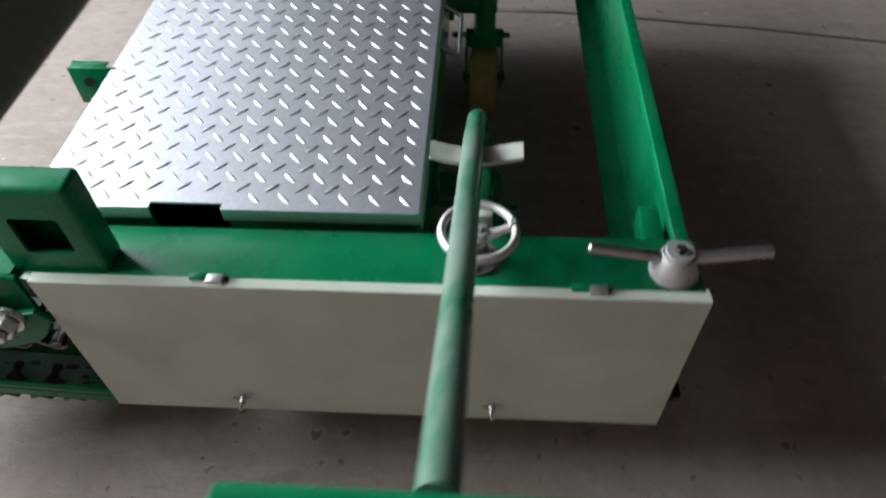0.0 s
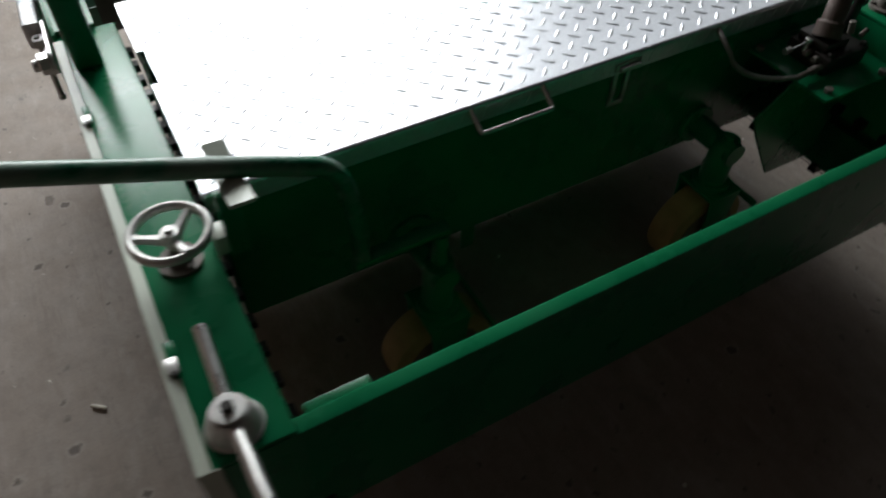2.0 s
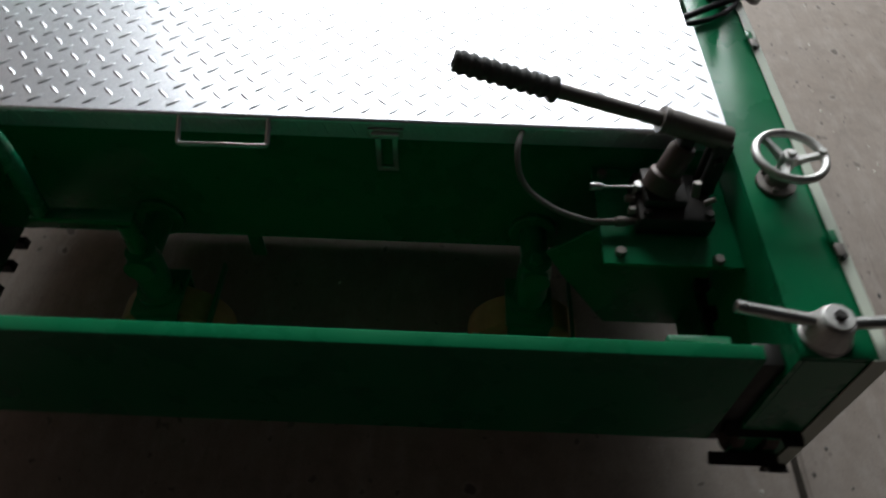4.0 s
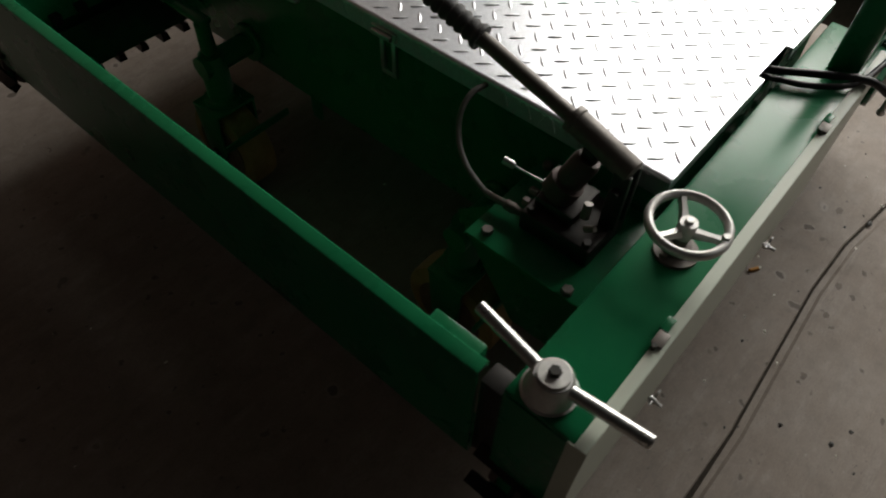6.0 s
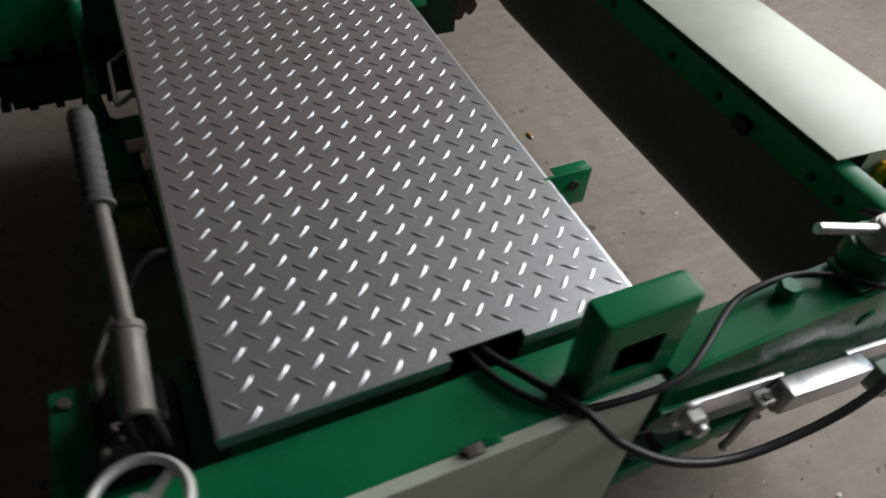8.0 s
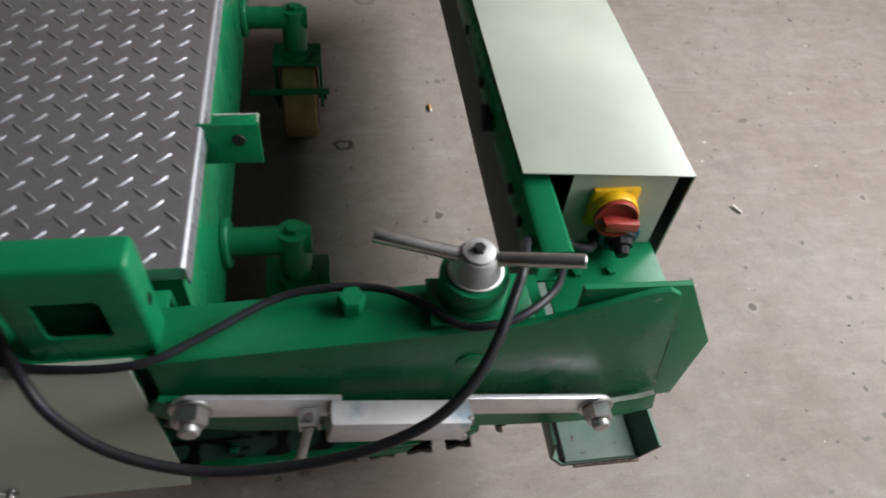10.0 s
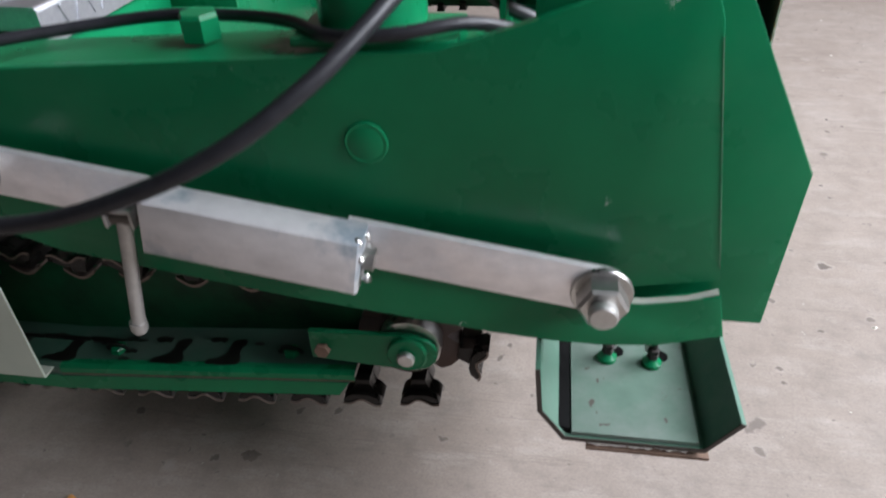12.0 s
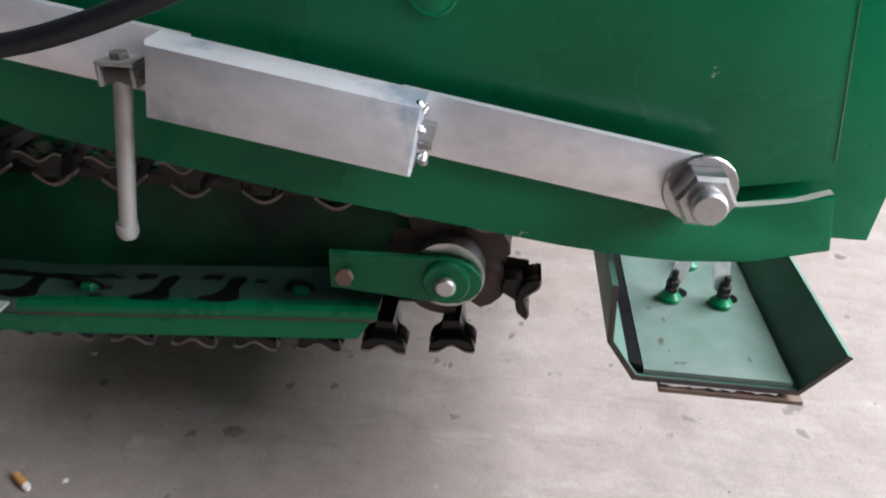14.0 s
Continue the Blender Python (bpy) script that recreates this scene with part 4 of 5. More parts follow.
    count = round(total / 0.0690)
    for x, s in ((xa, 1), (xb, -1)):
        # lobed wheel and its bearing strap
        tooth = math.radians(304 - 90) if s > 0 else math.radians(20)
        for k, (ya, yb) in enumerate(((1.7060, 1.7300), (1.6560, 1.6700))):
            bm = B()
            pts = []
            for i in range(5):
                for da, r in ((-33, 0.041), (-28, 0.050), (-23, 0.061), (-12, 0.0635), (0, 0.064), (12, 0.0635), (23, 0.061), (28, 0.050), (33, 0.041)):
                    a = 2 * math.pi * i / 5 + math.radians(da) + tooth
                    pts.append((x + r * math.cos(a), zc + r * math.sin(a)))
            prism(bm, pts[::-1], "y", ya, yb, 0.001)
            sp = P("sprocket", bm, BROWN, tr, "brown cast lobed sprocket") if k == 0 else P("inner_sprocket", bm, BROWN, sp)
            if k == 0:
                first_sp = sp
            else:
                sp = first_sp
        bm = B()
        rod(bm, (x, 1.6705, zc), (x, 1.7055, zc), 0.024, 24)
        P("sprocket_shaft", bm, DARK, sp)
        bm = B()
        arc = [(x - s * 0.034 * math.sin(a), zc - 0.002 + 0.019 * 1.35 * math.cos(a)) for a in np.linspace(math.pi, 0, 9)]
        prism(bm, [(x + s * 0.113, zc - 0.019), *arc, (x + s * 0.113, zc + 0.021)][::-1] if s > 0 else [(x + s * 0.113, zc - 0.019), *arc, (x + s * 0.113, zc + 0.021)],
              "y", 1.7535, 1.7605, 0.001)
        P("bearing_strap", bm, GREEN, sp)
        bm = B()
        turned(bm, (x, 1.7310, zc), (x, 1.7520, zc), [(0, 0.036), (1, 0.036)], 32)
        P("thrust_washer", bm, CHROME, sp)
        bm = B()
        turned(bm, (x, 1.7610, zc), (x, 1.7665, zc), [(0, 0.023), (0.7, 0.023), (1, 0.021)], 28)
        P("boss", bm, GREEN, sp)
        bm = B()
        rod(bm, (x, 1.7670, zc), (x, 1.7750, zc), 0.010, 16, 0.002)
        P("axle_end", bm, CAST, sp)
        bm = B()
        rod(bm, (x + s * 0.098, 1.7610, zc - 0.004), (x + s * 0.098, 1.7670, zc - 0.004), 0.009, 6)
        P("strap_bolt", bm, RUST, sp)
    # one pressed foot with its worn lip and saddle, then its repeats round the loop
    bm = B()
    sole = [(-0.024 + 0.004 * k, -0.0225 + 0.0045 * (1 + math.cos(math.pi * (k - 6) / 4.5)) - 0.001 * (k in (0, 12))) for k in range(13)]
    prof = sole + [(0.0245, -0.017), (0.0205, -0.0105), (0.012, -0.006), (0.009, 0.002), (0.009, 0.010), (-0.009, 0.010), (-0.009, 0.002), (-0.012, -0.006), (-0.0205, -0.0105), (-0.0245, -0.017)]
    prism(bm, prof, "y", 0.026, 0.0455, 0.001)
    prism(bm, [(-0.012, -0.013), (0.012, -0.013), (0.009, 0.010), (-0.009, 0.010)], "y", -0.072, 0.0258, 0.001)
    prism(bm, sole + [(0.0235, -0.0165), (0.019, -0.010), (0.010, -0.0055), (-0.010, -0.0055), (-0.019, -0.010), (-0.0235, -0.0165)], "y", 0.0457, 0.0560, 0.0008)
    foot_data = data_of("track_foot", bm, FOOT)
    bm = B()                                # the feet round the west idler sit on shorter carriers
    prism(bm, prof, "y", 0.026, 0.0455, 0.001)
    prism(bm, [(-0.012, -0.013), (0.012, -0.013), (0.009, 0.010), (-0.009, 0.010)], "y", 0.004, 0.0258, 0.001)
    prism(bm, sole + [(0.0235, -0.0165), (0.019, -0.010), (0.010, -0.0055), (-0.010, -0.0055), (-0.019, -0.010), (-0.0235, -0.0165)], "y", 0.0457, 0.0560, 0.0008)
    short_data = data_of("track_foot", bm, FOOT)
    bm = B()
    lip = sole + [(u, w + 0.0022) for u, w in sole[::-1]]
    prism(bm, lip, "y", 0.0562, 0.0578)
    lip_data = data_of("worn_lip", bm, LIP)
    bm = B()
    cup = [(-0.019 + 0.0038 * k, 0.0085 + 0.0105 * math.sin(math.pi * k / 10)) for k in range(11)]
    prism(bm, cup + [(u, w - 0.0035) for u, w in cup[::-1]], "y", 0.030, 0.0465)
    cup_data = data_of("saddle", bm, LIP)
    bm = B()
    prism(bm, [(-0.034, 0.012), (-0.034, 0.028), (0.034, 0.028), (0.034, 0.012)], "y", 0.004, 0.010, 0.002)
    link_data = data_of("chain_link", bm, FOOT)
    y = 1.6950 if not flip else 2 * MID - 1.6950
    for i in range(count):
        s = (total * i / count + first) % total
        if s < straight:
            x, a = xa + s, 0.0
            q = min(s, straight - s)
            z = zc - out_r - 0.040 * (1 - math.exp(-q / 0.28))
        elif s < straight + turnlen:
            a = (s - straight) / pitch_r
            x, z = xb + out_r * math.sin(a), zc - out_r * math.cos(a)
        elif s < 2 * straight + turnlen:
            x, z, a = xb - (s - straight - turnlen), zc + out_r, math.pi
            z += 0.004 * math.sin(math.pi * (s - straight - turnlen) / straight)
        else:
            a = math.pi + (s - 2 * straight - turnlen) / pitch_r
            x, z = xa + (out_r - 0.008) * math.sin(a), zc - out_r * math.cos(a)
        ob = new("track_foot", short_data if x < -0.34 else foot_data)
        ob.parent = tr
        turn = Matrix.Rotation(-a, 4, "Y") @ (Matrix.Rotation(math.pi, 4, "Z") if flip else Matrix())
        ob.matrix_local = Matrix.Translation(Vector((x, y, z)) - Vector(tr.location)) @ turn
        for nm, dat in (("worn_lip", lip_data), ("saddle", cup_data if math.cos(a) < 0.2 else None), ("chain_link", link_data)):
            if dat is None:                 # the lower links turn their closed side out
                continue
            new(nm, dat).parent = ob


crawler(False)
crawler(True)


# ---- walkway: bright chequer plate on a green box ----
def walkway():
    wk = thing("walkway_platform", (0.275, MID, 0.325), "bright steel chequer plate walkway on a green sheet metal box", "walkway")
    x0, x1, y0, y1, z = -0.058, 0.608, 0.141, 1.635, 0.679
    n0, n1, nd = 0.152, 0.274, 0.014          # cable notch in both ends
    bm = B()
    rb = 0.007                                # outer radius of the bend along both flanks
    e0, e1 = x0 + rb, x1 - rb
    out = [(e0, y0), (n0, y0), (n0, y0 + nd), (n1, y0 + nd), (n1, y0), (e1, y0), (e1, y1), (n1, y1), (n1, y1 - nd), (n0, y1 - nd), (n0, y1), (e0, y1)]
    prism(bm, out, "z", z - 0.004, z)
    k = 0.004
    plate = part("chequer_plate", bm, CHEQUER, wk, "bright bare steel chequer plate with folded edges")
    for c, s in ((e0, -1), (e1, 1)):
        bm = B()
        arc = [(math.sin(radians(t)), math.cos(radians(t))) for t in range(0, 91, 15)]
        prism(bm, [(c + s * rb * u, z - rb + rb * w) for u, w in arc] + [(c + s * (rb - k) * u, z - rb + (rb - k) * w) for u, w in arc[::-1]], "y", y0 + 0.0005, y1 - 0.0005)
        part("plate_bend", bm, CHEQUER, plate)
    for q in ((x0, n0, y0, y0 + k, 0.026), (n1, x1, y0, y0 + k, 0.026), (x0, n0, y1 - k, y1, 0.026), (n1, x1, y1 - k, y1, 0.026),
              (x0, x0 + k, y0 + k + 0.0005, y1 - k - 0.0005, 0.044), (x1 - k, x1, y0 + k + 0.0005, y1 - k - 0.0005, 0.042)):
        bm = B()
        box(bm, *q[:4], z - q[4], z - (rb if q[4] > 0.03 else 0.0041))
        part("folded_edge", bm, CHEQUER, plate)
    # raised tread bars, two crossing rows on a 51 mm grid
    verts, faces = [], []
    def tread(cx, cy, ang, on=None):
        ux, uy = math.cos(ang), math.sin(ang)
        sect = ((-0.0165, 0.0), (-0.010, 0.0029), (0.0, 0.0036), (0.010, 0.0029), (0.0165, 0.0))
        base = len(verts)
        for u, w in sect:
            for v, h in ((-w, 0.0), (-w * 0.45, 0.0016 if w else 0), (w * 0.45, 0.0016 if w else 0), (w, 0.0)):
                verts.append((cx + ux * u - uy * v, cy + uy * u + ux * v, z + h + 0.0002))
        for i in range(4):
            for j in range(3):
                q = base + i * 4 + j
                faces.append((q, q + 4, q + 5, q + 1))
    p = 0.0508
    gx, gy = 0.553, 1.413
    for i in range(-14, 15):
        for j in range(-32, 8):
            for o, ang in ((0.0, math.pi / 4), (0.5, -math.pi / 4)):
                cx, cy = gx + (i + o) * p, gy + (j + o) * p
                if x0 + 0.010 < cx < x1 - 0.010 and y0 + 0.010 < cy < y1 - 0.010 and not (n0 - 0.012 < cx < n1 + 0.012 and (cy < y0 + 0.03 or cy > y1 - 0.03)):
                    tread(cx, cy, ang)
    off = Vector(wk.location)
    me = bpy.data.meshes.new("tread_pattern")
    me.from_pydata([tuple(Vector(v) - off) for v in verts], [], faces)
    me.materials.append(CHEQUER)
    for q in me.polygons:
        q.use_smooth = True
    me.set_sharp_from_angle(angle=radians(50))
    tb = new("tread_pattern", me)
    tb.parent = plate
    tb["kind"] = "stuff"
    # tread bars that run over the folded edges
    for xs, s, m in ((x0, -1, CHEQUER), (x1, 1, CHEQUER)):
        bm = B()
        for j in range(-26, 6):
            for o in (0.0, 0.5):
                cy = gy + (j + o) * p
                if y0 + 0.02 < cy < y1 - 0.02:
                    d = 0.005 if o else -0.005
                    prism(bm, [(cy - d - 0.002, z - 0.034), (cy - d + 0.002, z - 0.034), (cy + d + 0.003, z - 0.0075), (cy + d - 0.003, z - 0.0075)], "x",
                          xs + s * 0.0002, xs + s * 0.0016)
        tagged(part("edge_tread_pattern", bm, m, plate), kind="stuff")
    # the box below
    for q in ((x0 + 0.012, x0 + 0.016, 0.152, 1.624, 0.325, 0.674), (x1 - 0.016, x1 - 0.012, 0.152, 1.624, 0.325, 0.674),
              ):
        bm = B()
        box(bm, *q, 0.001)
        part("side_panel", bm, GREEN, wk, "green sheet metal panel")
    for ya, yb in ((0.152, 0.156), (1.620, 1.624)):
        bm = B()
        xa, xb = x0 + 0.0165, x1 - 0.0165
        prism(bm, [(xa, 0.325), (xb, 0.325), (xb, 0.674), (n1 + 0.004, 0.674), (n1 + 0.004, 0.600), (n0 - 0.004, 0.600), (n0 - 0.004, 0.674), (xa, 0.674)], "y", ya, yb)
        part("end_panel", bm, GREEN, wk, "green sheet metal panel with a cable opening")
    bm = B()
    box(bm, x0 + 0.0165, x1 - 0.0165, 0.1565, 1.6195, 0.325, 0.329)
    part("bottom_panel", bm, GREEN, wk)
    # bow handle and toggle latch
    bm = B()
    pipe(bm, [(0.606, 0.644, 0.671), (0.634, 0.644, 0.653), (0.645, 0.645, 0.647), (0.649, 0.654, 0.645), (0.649, 0.725, 0.646), (0.649, 0.796, 0.646), (0.645, 0.805, 0.647),
              (0.634, 0.806, 0.653), (0.606, 0.806, 0.671)], 0.0050, 12, 5)
    part("bow_handle", bm, CHROME, wk, "bright bent wire handle")
    bm = B()
    box(bm, 0.6085, 0.614, 0.985, 1.050, 0.646, 0.664, 0.001)
    box(bm, 0.6145, 0.624, 0.992, 1.043, 0.650, 0.660, 0.002)
    latch = part("toggle_latch", bm, CAST, wk, "dull toggle latch")
    bm = B()
    box(bm, 0.5965, 0.604, 0.996, 1.006, 0.560, 0.634, 0.001)
    box(bm, 0.5965, 0.604, 1.028, 1.038, 0.560, 0.634, 0.001)
    box(bm, 0.5965, 0.602, 0.996, 1.038, 0.548, 0.5595, 0.001)
    part("latch_strap", bm, CAST, latch)
    bm = B()
    box(bm, 0.548, 0.556, 0.676, 0.708, 0.205, 0.3245, 0.001)
    part("hanger_bar", bm, GREEN, wk)
    # lugs on the west flank
    for y, s in ((1.338, -1), (0.530, 1)):
        edge = []
        bm = B()
        box(bm, -0.148, -0.0465, y - 0.003, y + 0.003, 0.594, 0.680, 0.0005)
        box(bm, -0.148, -0.072, *sorted((y + s * 0.0035, y + s * 0.026)), 0.6745, 0.680, 0.0005)
        for q in ((-0.1478, -0.1450, y + s * 0.0035, y + s * 0.026), (-0.1448, -0.0722, y + s * 0.0232, y + s * 0.026)):
            edge.append((q[0], q[1], *sorted(q[2:])))
        lug = part("side_lug", bm, GREEN, wk, "green angle lug with a bolt hole")
        # Two thin pale strips along the flange's outer edges.
        bm = B()
        for q in edge:
            box(bm, *q, 0.6801, 0.6806)
        part("pale_rim", bm, PALE_WORN_AND_LIT, lug, "thin pale rim")
        bm = B()
        turned(bm, (-0.112, y - s * 0.0035, 0.648), (-0.112, y - s * 0.007, 0.648), [(0, 0.012), (1, 0.011)], 18)
        part("bolt_head", bm, DARK, lug)


walkway()


# ---- four lifting castors ----
def castor(x, y, side, wide=0.041):
    """A fork castor on a stub arm of the box."""
    cs = thing("castor", (x, y, 0.0), "green fork castor with a worn yellow wheel", "castor wheel", "lifting castors")
    r, w, z = 0.125, wide, 0.125
    bm = B()
    turned(bm, (x - w, y, z), (x + w, y, z), [(0, r - 0.012), (0.06, r - 0.002), (0.14, r), (0.86, r), (0.94, r - 0.002), (1, r - 0.012)], 48)
    wheel = part("wheel", bm, YELLOW_PU, cs, "scuffed yellow polyurethane wheel")
    for s in (-1, 1):
        bm = B()
        turned(bm, (x + s * (w + 0.0005), y, z), (x + s * (w + 0.006), y, z), [(0, 0.088), (0.4, 0.088), (0.6, 0.080), (1, 0.040)], 32)
        part("wheel_disc", bm, RUST, wheel)
    o = w + 0.012
    top = z + r + 0.012
    bm = B()
    box(bm, x - o - 0.007, x + o + 0.007, y - 0.050, y + 0.050, top + 0.0004, top + 0.010, 0.002)
    fork = part("fork", bm, GREEN, cs)
    for s in (-1, 1):
        bm = B()
        a, b = sorted((x + s * o, x + s * (o + 0.007)))
        prism(bm, [(y - 0.022, z - 0.03), (y + 0.022, z - 0.03), (y + 0.036, z), (y + 0.046, top), (y - 0.046, top), (y - 0.036, z)], "x", a, b, 0.001)
        part("fork_plate", bm, GREEN, fork)
    bm = B()
    rod(bm, (x - o - 0.014, y, z), (x + o + 0.014, y, z), 0.010, 14)
    for s in (-1, 1):
        hexagon(bm, (x + s * (o + 0.0075), y, z), (s, 0, 0), 0.016, 0.009)
    part("axle", bm, DARK, fork)
    arm_z = top + 0.123
    bm = B()
    turned(bm, (x, y, top + 0.0105), (x, y, arm_z + 0.027), [(0, 0.046), (0.1, 0.046), (0.12, 0.034), (0.85, 0.034), (0.9, 0.031), (1, 0.030)], 28)
    hexagon(bm, (x, y, arm_z + 0.0275), (0, 0, 1), 0.014, 0.012)
    part("stem", bm, GREEN, cs)
    inner = -0.047 if side < 0 else 0.597
    bm = B()
    rod(bm, (x + side * 0.036, y, arm_z), (inner, y, arm_z), 0.029, 24)
    arm = part("arm", bm, GREEN, cs)
    bm = B()
    turned(bm, (inner + side * 0.001, y, arm_z), (inner + side * 0.014, y, arm_z), [(0, 0.051), (0.7, 0.051), (1, 0.048)], 28)
    part("arm_flange", bm, GREEN, arm)
    bm = B()
    box(bm, *sorted((inner, x + side * 0.085)), y + 0.098, y + 0.104, z + 0.080, z + 0.100, 0.001)
    part("guard_strap", bm, GREEN, cs)


castor(-0.182, 0.560, -1, 0.048)
castor(-0.182, 1.345, -1, 0.048)
castor(0.715, 0.521, 1)
castor(0.705, 1.318, 1)


# ---- pull bar with a cross handle, resting in a fork on the box ----
def pull_bar():
    pb = thing("pull_bar", (0.695, 0.40, 0.5), "worn green tubular pull bar with a cross handle", "pull bar")
    bm = B()
    def on(y):
        return (0.684 + 0.02 * y, y, 0.855 - 0.362 * y)
    line = [on(-0.452), on(-0.3), on(-0.1), on(0.06), on(0.16), on(0.215), (0.691, 0.276, 0.754), (0.693, 0.320, 0.734), (0.695, 0.347, 0.696), (0.699, 0.357, 0.650), (0.704, 0.361, 0.605),
            (0.708, 0.363, 0.560), (0.711, 0.364, 0.513)]
    pipe(bm, line, 0.0165, 20, 6)
    part("bent_tube", bm, PULL_PAINT, pb)
    bm = B()
    box(bm, 0.697, 0.727, 0.344, 0.540, 0.4985, 0.5125, 0.003)
    link = part("link_bar", bm, GREEN, pb, "flat green link bar to the castor")
    bm = B()
    turned(bm, (0.715, 0.521, 0.4250), (0.715, 0.521, 0.4980), [(0, 0.020), (0.9, 0.018), (1, 0.018)], 20)
    part("link_pin", bm, GREEN, link)
    bm = B()
    c = Vector(on(-0.466))
    rod(bm, c + Vector((-0.150, 0, 0.002)), c + Vector((0.150, 0, -0.006)), 0.0165, 20, 0.002)
    part("cross_handle", bm, GREEN, pb)


pull_bar()


def bar_rest():
    rest = thing("bar_rest", (0.705, 0.16, 0.64), "green upright with a rubbed saddle plate under the pull bar", "bar rest")
    bm = B()
    box(bm, 0.700, 0.716, 0.1475, 0.178, 0.640, 0.766, 0.001)
    post = part("upright", bm, GREEN, rest)
    bm = B()
    prism(bm, [(0.622, 0.7825), (0.655, 0.7735), (0.690, 0.7665), (0.722, 0.7735), (0.765, 0.7825), (0.765, 0.790), (0.722, 0.780), (0.690, 0.7725), (0.655, 0.780), (0.622, 0.790)],
          "y", 0.158, 0.196, 0.002)
    part("saddle_plate", bm, PALE_WORN_AND_LIT, post, "rubbed pale steel saddle plate")
    bm = B()
    box(bm, 0.684, 0.722, 0.1275, 0.147, 0.655, 0.692, 0.002)
    part("stop_plate", bm, PALE_WORN_AND_LIT, post, "rubbed pale stop plate")


bar_rest()


# ---- hand pump for the lifting gear ----
def hand_pump():
    hp = thing("hand_pump", (0.70, 1.52, 0.575), "dark oily hydraulic hand pump with ribbed lever on a green bracket", "hand pump")
    bm = B()
    box(bm, 0.5975, 0.830, 1.408, 1.648, 0.567, 0.575, 0.001)
    br = part("bracket_plate", bm, GREEN, hp)
    bm = B()
    prism(bm, [(1.41, 0.5665), (1.646, 0.5665), (1.646, 0.265), (1.475, 0.265), (1.36, 0.43), (1.325, 0.49)], "x", 0.738, 0.745, 0.001)
    part("bracket_apron", bm, GREEN, br)
    for x, y in ((0.808, 1.437), (0.818, 1.604), (0.62, 1.425)):
        bm = B()
        hexagon(bm, (x, y, 0.5755), (0, 0, 1), 0.010, 0.010)
        part("bolt", bm, LEVER, br)
    bm = B()
    box(bm, 0.650, 0.765, 1.468, 1.600, 0.5755, 0.618, 0.005)
    box(bm, 0.660, 0.742, 1.476, 1.550, 0.6185, 0.640, 0.005)
    for x, y in ((0.753, 1.482), (0.753, 1.588), (0.662, 1.588)):
        hexagon(bm, (x, y, 0.6184), (0, 0, 1), 0.008, 0.008)
    body = part("pump_body", bm, DARK, hp)
    bm = B()
    turned(bm, (0.712, 1.500, 0.6405), (0.690, 1.528, 0.720), [(0, 0.030), (0.35, 0.030), (0.40, 0.0235), (0.9, 0.0235), (1, 0.020)], 24)
    part("ram_cylinder", bm, BROWN, body)
    bm = B()
    box(bm, 0.672, 0.700, 1.516, 1.540, 0.712, 0.742, 0.003)
    box(bm, 0.664, 0.676, 1.575, 1.604, 0.6185, 0.735, 0.003)
    box(bm, 0.692, 0.704, 1.575, 1.604, 0.6185, 0.735, 0.003)
    rod(bm, (0.655, 1.588, 0.70), (0.714, 1.588, 0.70), 0.008, 14)
    part("lever_yoke", bm, DARK, body)
    bm = B()
    rod(bm, (0.728, 1.562, 0.640), (0.722, 1.560, 0.668), 0.0075, 14, 0.001)
    turned(bm, (0.745, 1.575, 0.640), (0.745, 1.590, 0.652), [(0, 0.006), (1, 0.005)], 12)
    part("guide_pin", bm, LEVER, body)
    bm = B()
    hexagon(bm, (0.735, 1.466, 0.606), (0, -1, 0), 0.009, 0.012)
    hexagon(bm, (0.712, 1.466, 0.612), (0, -1, 0), 0.008, 0.016)
    part("port_nut", bm, LEVER, body)
    a, b, c, d = Vector((0.684, 1.600, 0.732)), Vector((0.676, 1.478, 0.764)), Vector((0.677, 1.300, 0.816)), Vector((0.676, 1.137, 0.864))
    bm = B()
    turned(bm, a, b, [(0, 0.0165), (0.03, 0.021), (0.9, 0.021), (0.92, 0.023), (1, 0.022)], 22)
    sock = part("lever_socket", bm, LEVER, hp)
    bm = B()
    turned(bm, a + (a - b).normalized() * 0.0002, a + (a - b).normalized() * 0.0008, [(0, 0.0115), (1, 0.0115)], 18)
    part("socket_hole", bm, BLACK, sock)
    bm = B()
    rod(bm, b, c + (d - c) * 0.05, 0.0125, 18)
    lever = part("lever", bm, LEVER, hp)
    bm = B()
    prof = [(0.0, 0.0215), (0.04, 0.0225), (0.07, 0.0185)]
    n = 9
    for i in range(n):
        t = 0.08 + 0.88 * i / n
        w = 0.88 / n
        prof += [(t + w * 0.15, 0.0165), (t + w * 0.45, 0.0195), (t + w * 0.75, 0.0195), (t + w * 0.98, 0.0165)]
    prof += [(0.975, 0.018), (1.0, 0.0165)]
    turned(bm, c, d, prof, 22)
    part("ribbed_grip", bm, RUBBER_DUSTY, lever, "black ribbed rubber grip")
    bm = B()
    turned(bm, d, d + (d - c).normalized() * 0.001, [(0, 0.010), (1, 0.0095)], 14)
    part("grip_hole", bm, BLACK, lever)
    bm = B()
    rod(bm, (0.697, 1.468, 0.605), (0.697, 1.470, 0.622), 0.006, 12)
    turned(bm, (0.696, 1.472, 0.620), (0.696, 1.472, 0.634), [(0, 0.008), (0.3, 0.010), (1, 0.009)], 16)
    rod(bm, (0.697, 1.470, 0.627), (0.703, 1.404, 0.630), 0.0025, 10)
    turned(bm, (0.7028, 1.407, 0.630), (0.7045, 1.386, 0.631), [(0, 0.006), (0.15, 0.0075), (1, 0.0075)], 14)
    part("release_lever", bm, CHROME, hp, "bright release lever")
    bm = B()
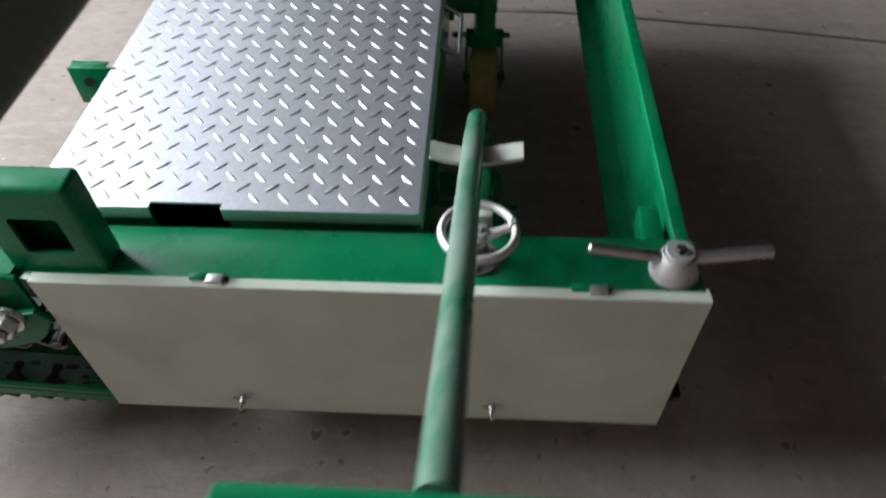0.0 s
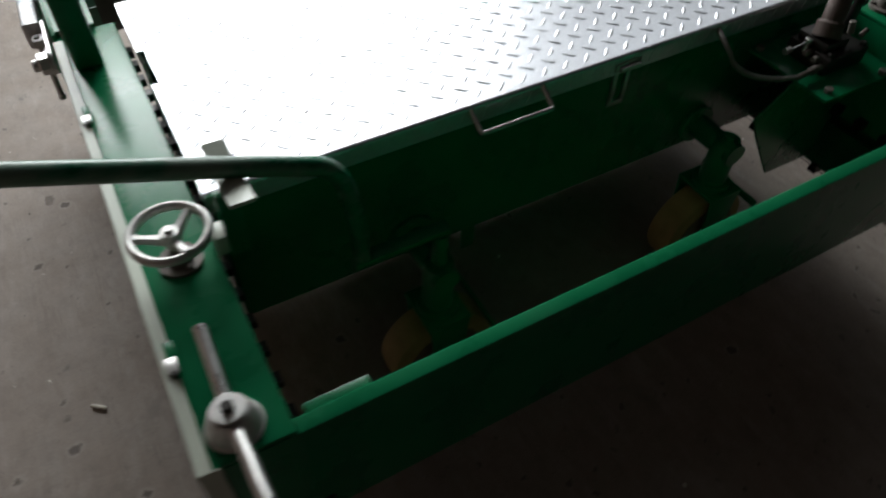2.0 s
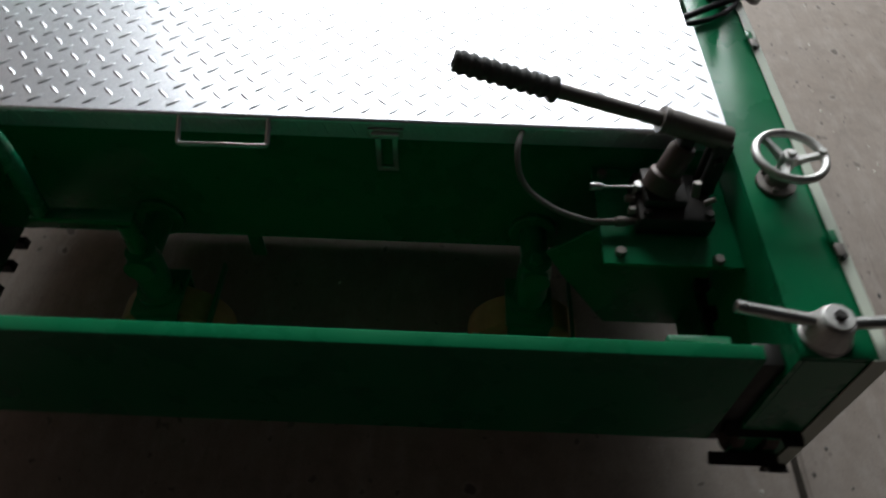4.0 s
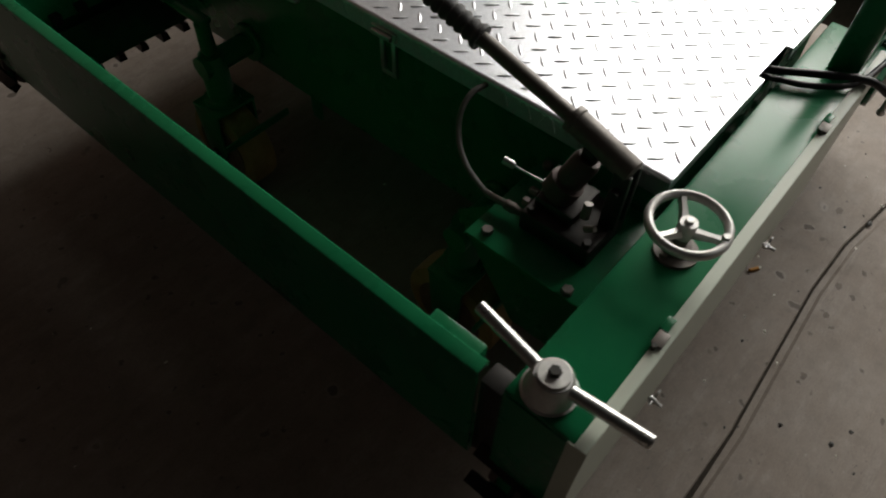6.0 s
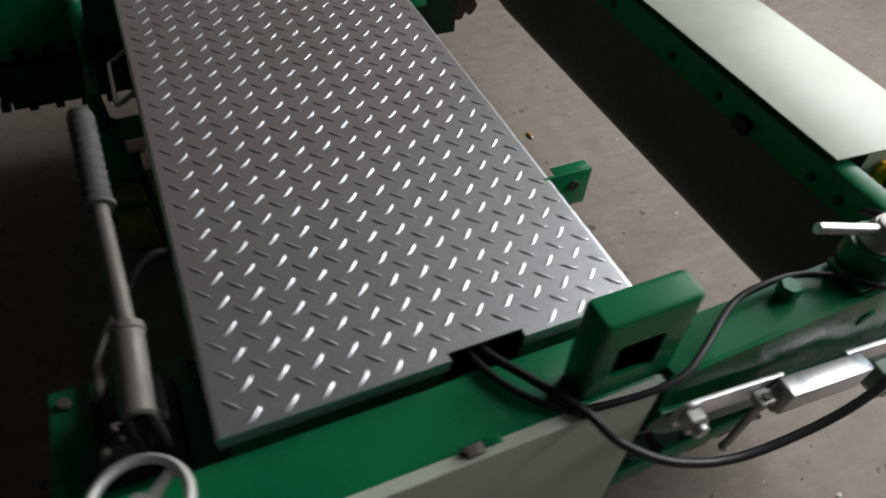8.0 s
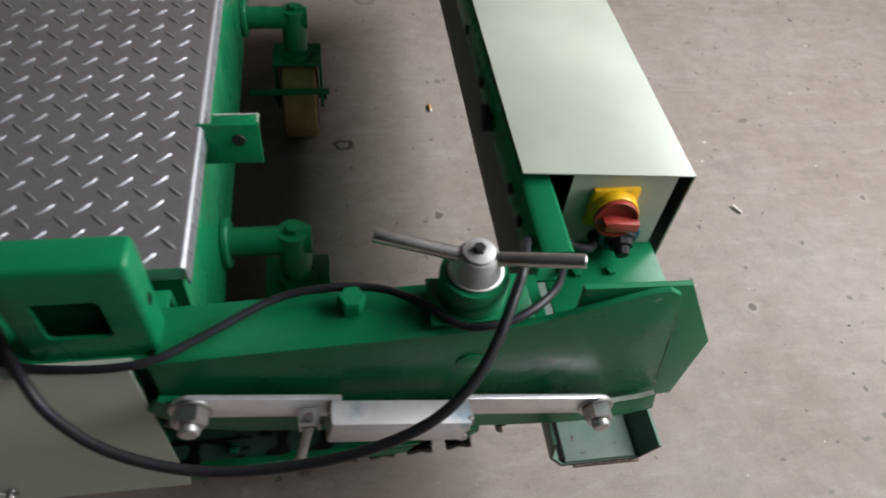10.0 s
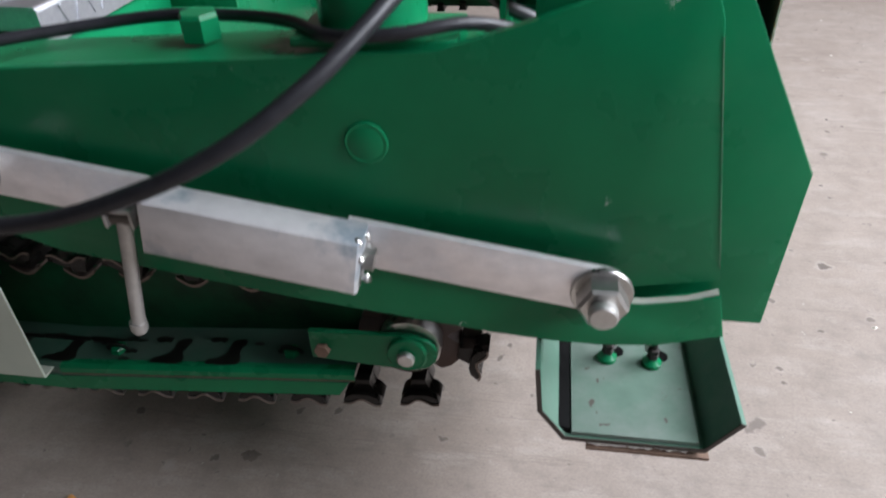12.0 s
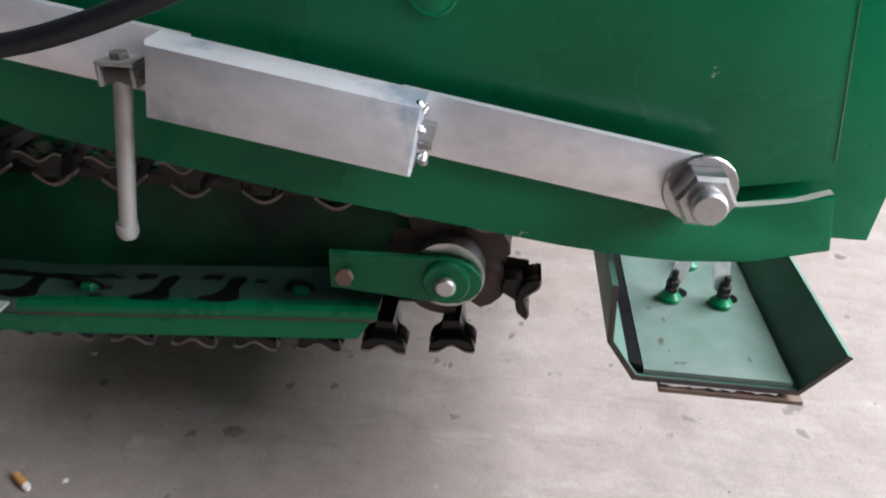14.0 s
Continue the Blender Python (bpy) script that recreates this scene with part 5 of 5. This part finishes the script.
    pipe(bm, [(0.597, 1.270, 0.668), (0.634, 1.258, 0.660), (0.662, 1.258, 0.642), (0.681, 1.267, 0.618), (0.706, 1.292, 0.602), (0.733, 1.335, 0.594), (0.755, 1.391, 0.594)], 0.0055, 12)
    hose = part("hose", bm, HOSE, hp, "thin grey hydraulic hose")
    bm = B()
    turned(bm, (0.755, 1.390, 0.594), (0.752, 1.468, 0.597), [(0, 0.0065), (0.5, 0.0065), (0.55, 0.0095), (0.75, 0.0095), (0.8, 0.007), (1, 0.007)], 12)
    part("hose_fitting", bm, LEVER, hose)


hand_pump()


# ---- cables ----
def cables():
    cb = thing("power_cable", (0.0, 1.80, 0.60), "black rubber power cable drooping over the end cover", "cable")
    bm = B()
    pipe(bm, [(0.215, 1.560, 0.645), (0.215, 1.630, 0.664), (0.175, 1.70, 0.668), (0.128, 1.775, 0.666), (0.09, 1.822, 0.632), (0.02, 1.862, 0.598), (-0.08, 1.885, 0.573),
              (-0.19, 1.895, 0.585), (-0.29, 1.897, 0.618), (-0.37, 1.885, 0.655), (-0.425, 1.855, 0.690), (-0.462, 1.812, 0.720), (-0.487, 1.768, 0.743),
              (-0.506, 1.730, 0.750), (-0.521, 1.690, 0.738), (-0.535, 1.652, 0.712), (-0.553, 1.620, 0.684), (-0.578, 1.600, 0.666), (-0.610, 1.588, 0.646), (-0.650, 1.580, 0.614), (-0.684, 1.570, 0.592), (-0.706, 1.543, 0.584)],
         0.0074, 16, 7)
    part("sheath", bm, CABLE, cb)
    cb = thing("control_cable", (-0.25, 1.70, 0.69), "black control cable lying on the green arm", "cable")
    bm = B()
    pipe(bm, [(0.235, 1.560, 0.645), (0.235, 1.632, 0.660), (0.205, 1.70, 0.660), (0.15, 1.757, 0.661), (0.07, 1.778, 0.667), (-0.02, 1.783, 0.678), (-0.083, 1.757, 0.682),
              (-0.177, 1.705, 0.686), (-0.246, 1.694, 0.692), (-0.318, 1.700, 0.694), (-0.376, 1.733, 0.700), (-0.424, 1.775, 0.702), (-0.480, 1.778, 0.706), (-0.531, 1.755, 0.708),
              (-0.570, 1.715, 0.690), (-0.60, 1.66, 0.66), (-0.63, 1.60, 0.60)], 0.0058, 16, 7)
    part("sheath", bm, CABLE, cb)


cables()


# ---- litter on the floor ----
def butt(x, y, ang, label, material):
    b = thing("cigarette_butt", (x, y, 0.0), label, "cigarette butt", "cigarette butts")
    d = Vector((math.cos(radians(ang)), math.sin(radians(ang)), 0))
    c = Vector((x, y, 0.0050))
    bm = B()
    turned(bm, c - d * 0.015, c + d * 0.011, [(0, 0.0046), (0.5, 0.0050), (1, 0.0048)], 14)
    part("filter", bm, material, b)
    bm = B()
    turned(bm, c + d * 0.0112, c + d * 0.020, [(0, 0.0048), (0.6, 0.0043), (1, 0.0026)], 12)
    part("burnt_end", bm, PAPER, b)


butt(0.050, 1.785, 148, "tan cigarette butt on the concrete floor", TAN)
butt(0.434, -0.219, 50, "pale cigarette butt on the concrete floor", PAPER)
butt(-0.590, 0.483, 95, "tan cigarette butt on the concrete floor", TAN)
butt(-1.466, 0.985, 120, "pale cigarette butt on the concrete floor", PAPER)


def stain(x, y, size, label, fresh=False):
    """A dried oil spot, a thin skin on the slab with a ragged rim."""
    rng = random.Random(int(1000 * (x + 5)))
    bm = B()
    ring = [bm.verts.new((x + size * (1 + rng.uniform(-0.3, 0.3)) * math.cos(a) * 1.5, y + size * (1 + rng.uniform(-0.3, 0.3)) * math.sin(a), 0.0006)) for a in (2 * math.pi * i / 26 for i in range(26))]
    hole = [bm.verts.new(v.co + (Vector((x, y, 0.0006)) - v.co) * (rng.uniform(0.25, 0.6) if size > 0.015 else 0.95)) for v in ring]
    for i in range(26):
        bm.faces.new((ring[i], ring[(i + 1) % 26], hole[(i + 1) % 26], hole[i]))
    tagged(part("oil_stain", bm, OIL_FRESH if fresh else OIL), label, "oil stain", kind="structure")


OIL = plain("dried_oil", (0.165, 0.130, 0.109), 0.75, scale=40)
OIL_FRESH = plain("dark_oil", (0.060, 0.046, 0.036), 0.55, scale=40)
stain(-0.302, 0.647, 0.022, "dark oil spot on the floor beside a castor", True)
stain(-0.418, -0.159, 0.024, "dark dried oil spot on the concrete floor")
stain(-0.325, -0.209, 0.014, "dark dried oil spot on the concrete floor")
stain(-0.175, 1.669, 0.010, "dark dried oil spot on the concrete floor")
stain(-1.669, 0.580, 0.012, "small dark splash on the concrete floor")
stain(-0.05, 1.974, 0.008, "small dark splash on the concrete floor")
stain(0.058, 1.985, 0.007, "small dark splash on the concrete floor")
stain(0.259, 2.012, 0.007, "small dark splash on the concrete floor")
stain(-0.307, 1.876, 0.009, "small dark splash on the concrete floor")


def scratch(pts, wide, label):
    """A scuff that a dragged edge left: a thin dark line on the slab."""
    line = smooth_path([(x, y, 0.0006) for x, y in pts], 6)
    bm = B()
    rows = []
    for i, q in enumerate(line):
        d = line[min(i + 1, len(line) - 1)] - line[max(i - 1, 0)]
        side = Vector((-d.y, d.x, 0)).normalized() * wide * (0.2 + math.sin(math.pi * i / (len(line) - 1)))
        rows.append((bm.verts.new(q + side), bm.verts.new(q - side)))
    for a, b in zip(rows, rows[1:]):
        bm.faces.new((a[0], a[1], b[1], b[0]))
    tagged(part("scuff_mark", bm, OIL), label, "scuff mark", kind="structure")


scratch([(1.050, 0.040), (1.037, 0.028), (1.045, 0.010)], 0.0022, "dark curved scuff on the concrete floor")


def grit():
    """Loose grit and mortar crumbs over the floor round the machine."""
    rng = random.Random(11)
    for name, m, n in (("dark_grit", RUBBER_DUSTY, 420), ("pale_grit", PAPER, 240)):
        verts, faces = [], []
        for i in range(n):
            x, y = rng.uniform(-2.2, 2.4), rng.uniform(-1.0, 3.0)
            if -0.95 < x < 1.12 and 0.0 < y < 1.78 and rng.random() < 0.6:
                continue
            r = 0.0012 + 0.0034 * rng.random() ** 3
            if i % 7 == 0:                  # larger crumbs gather along the north end
                x, y, r = rng.uniform(-0.7, 1.1), rng.uniform(1.8, 2.5), r + 0.0014
            b = len(verts)
            turn = rng.uniform(0, 6.28)
            for k in range(5):
                a = turn + 6.28 * k / 5
                q = r * rng.uniform(0.6, 1.4)
                verts.append((x + q * 1.5 * math.cos(a), y + q * math.sin(a), 0.0))
            verts.append((x + r * rng.uniform(-0.3, 0.3), y, r * rng.uniform(0.5, 1.1)))
            faces += [(b + k, b + (k + 1) % 5, b + 5) for k in range(5)]
        me = bpy.data.meshes.new(name)
        me.from_pydata(verts, [], faces)
        me.materials.append(m)
        tagged(new(name, me), "scattered crumbs of grit on the concrete floor", "grit", kind="stuff")


grit()
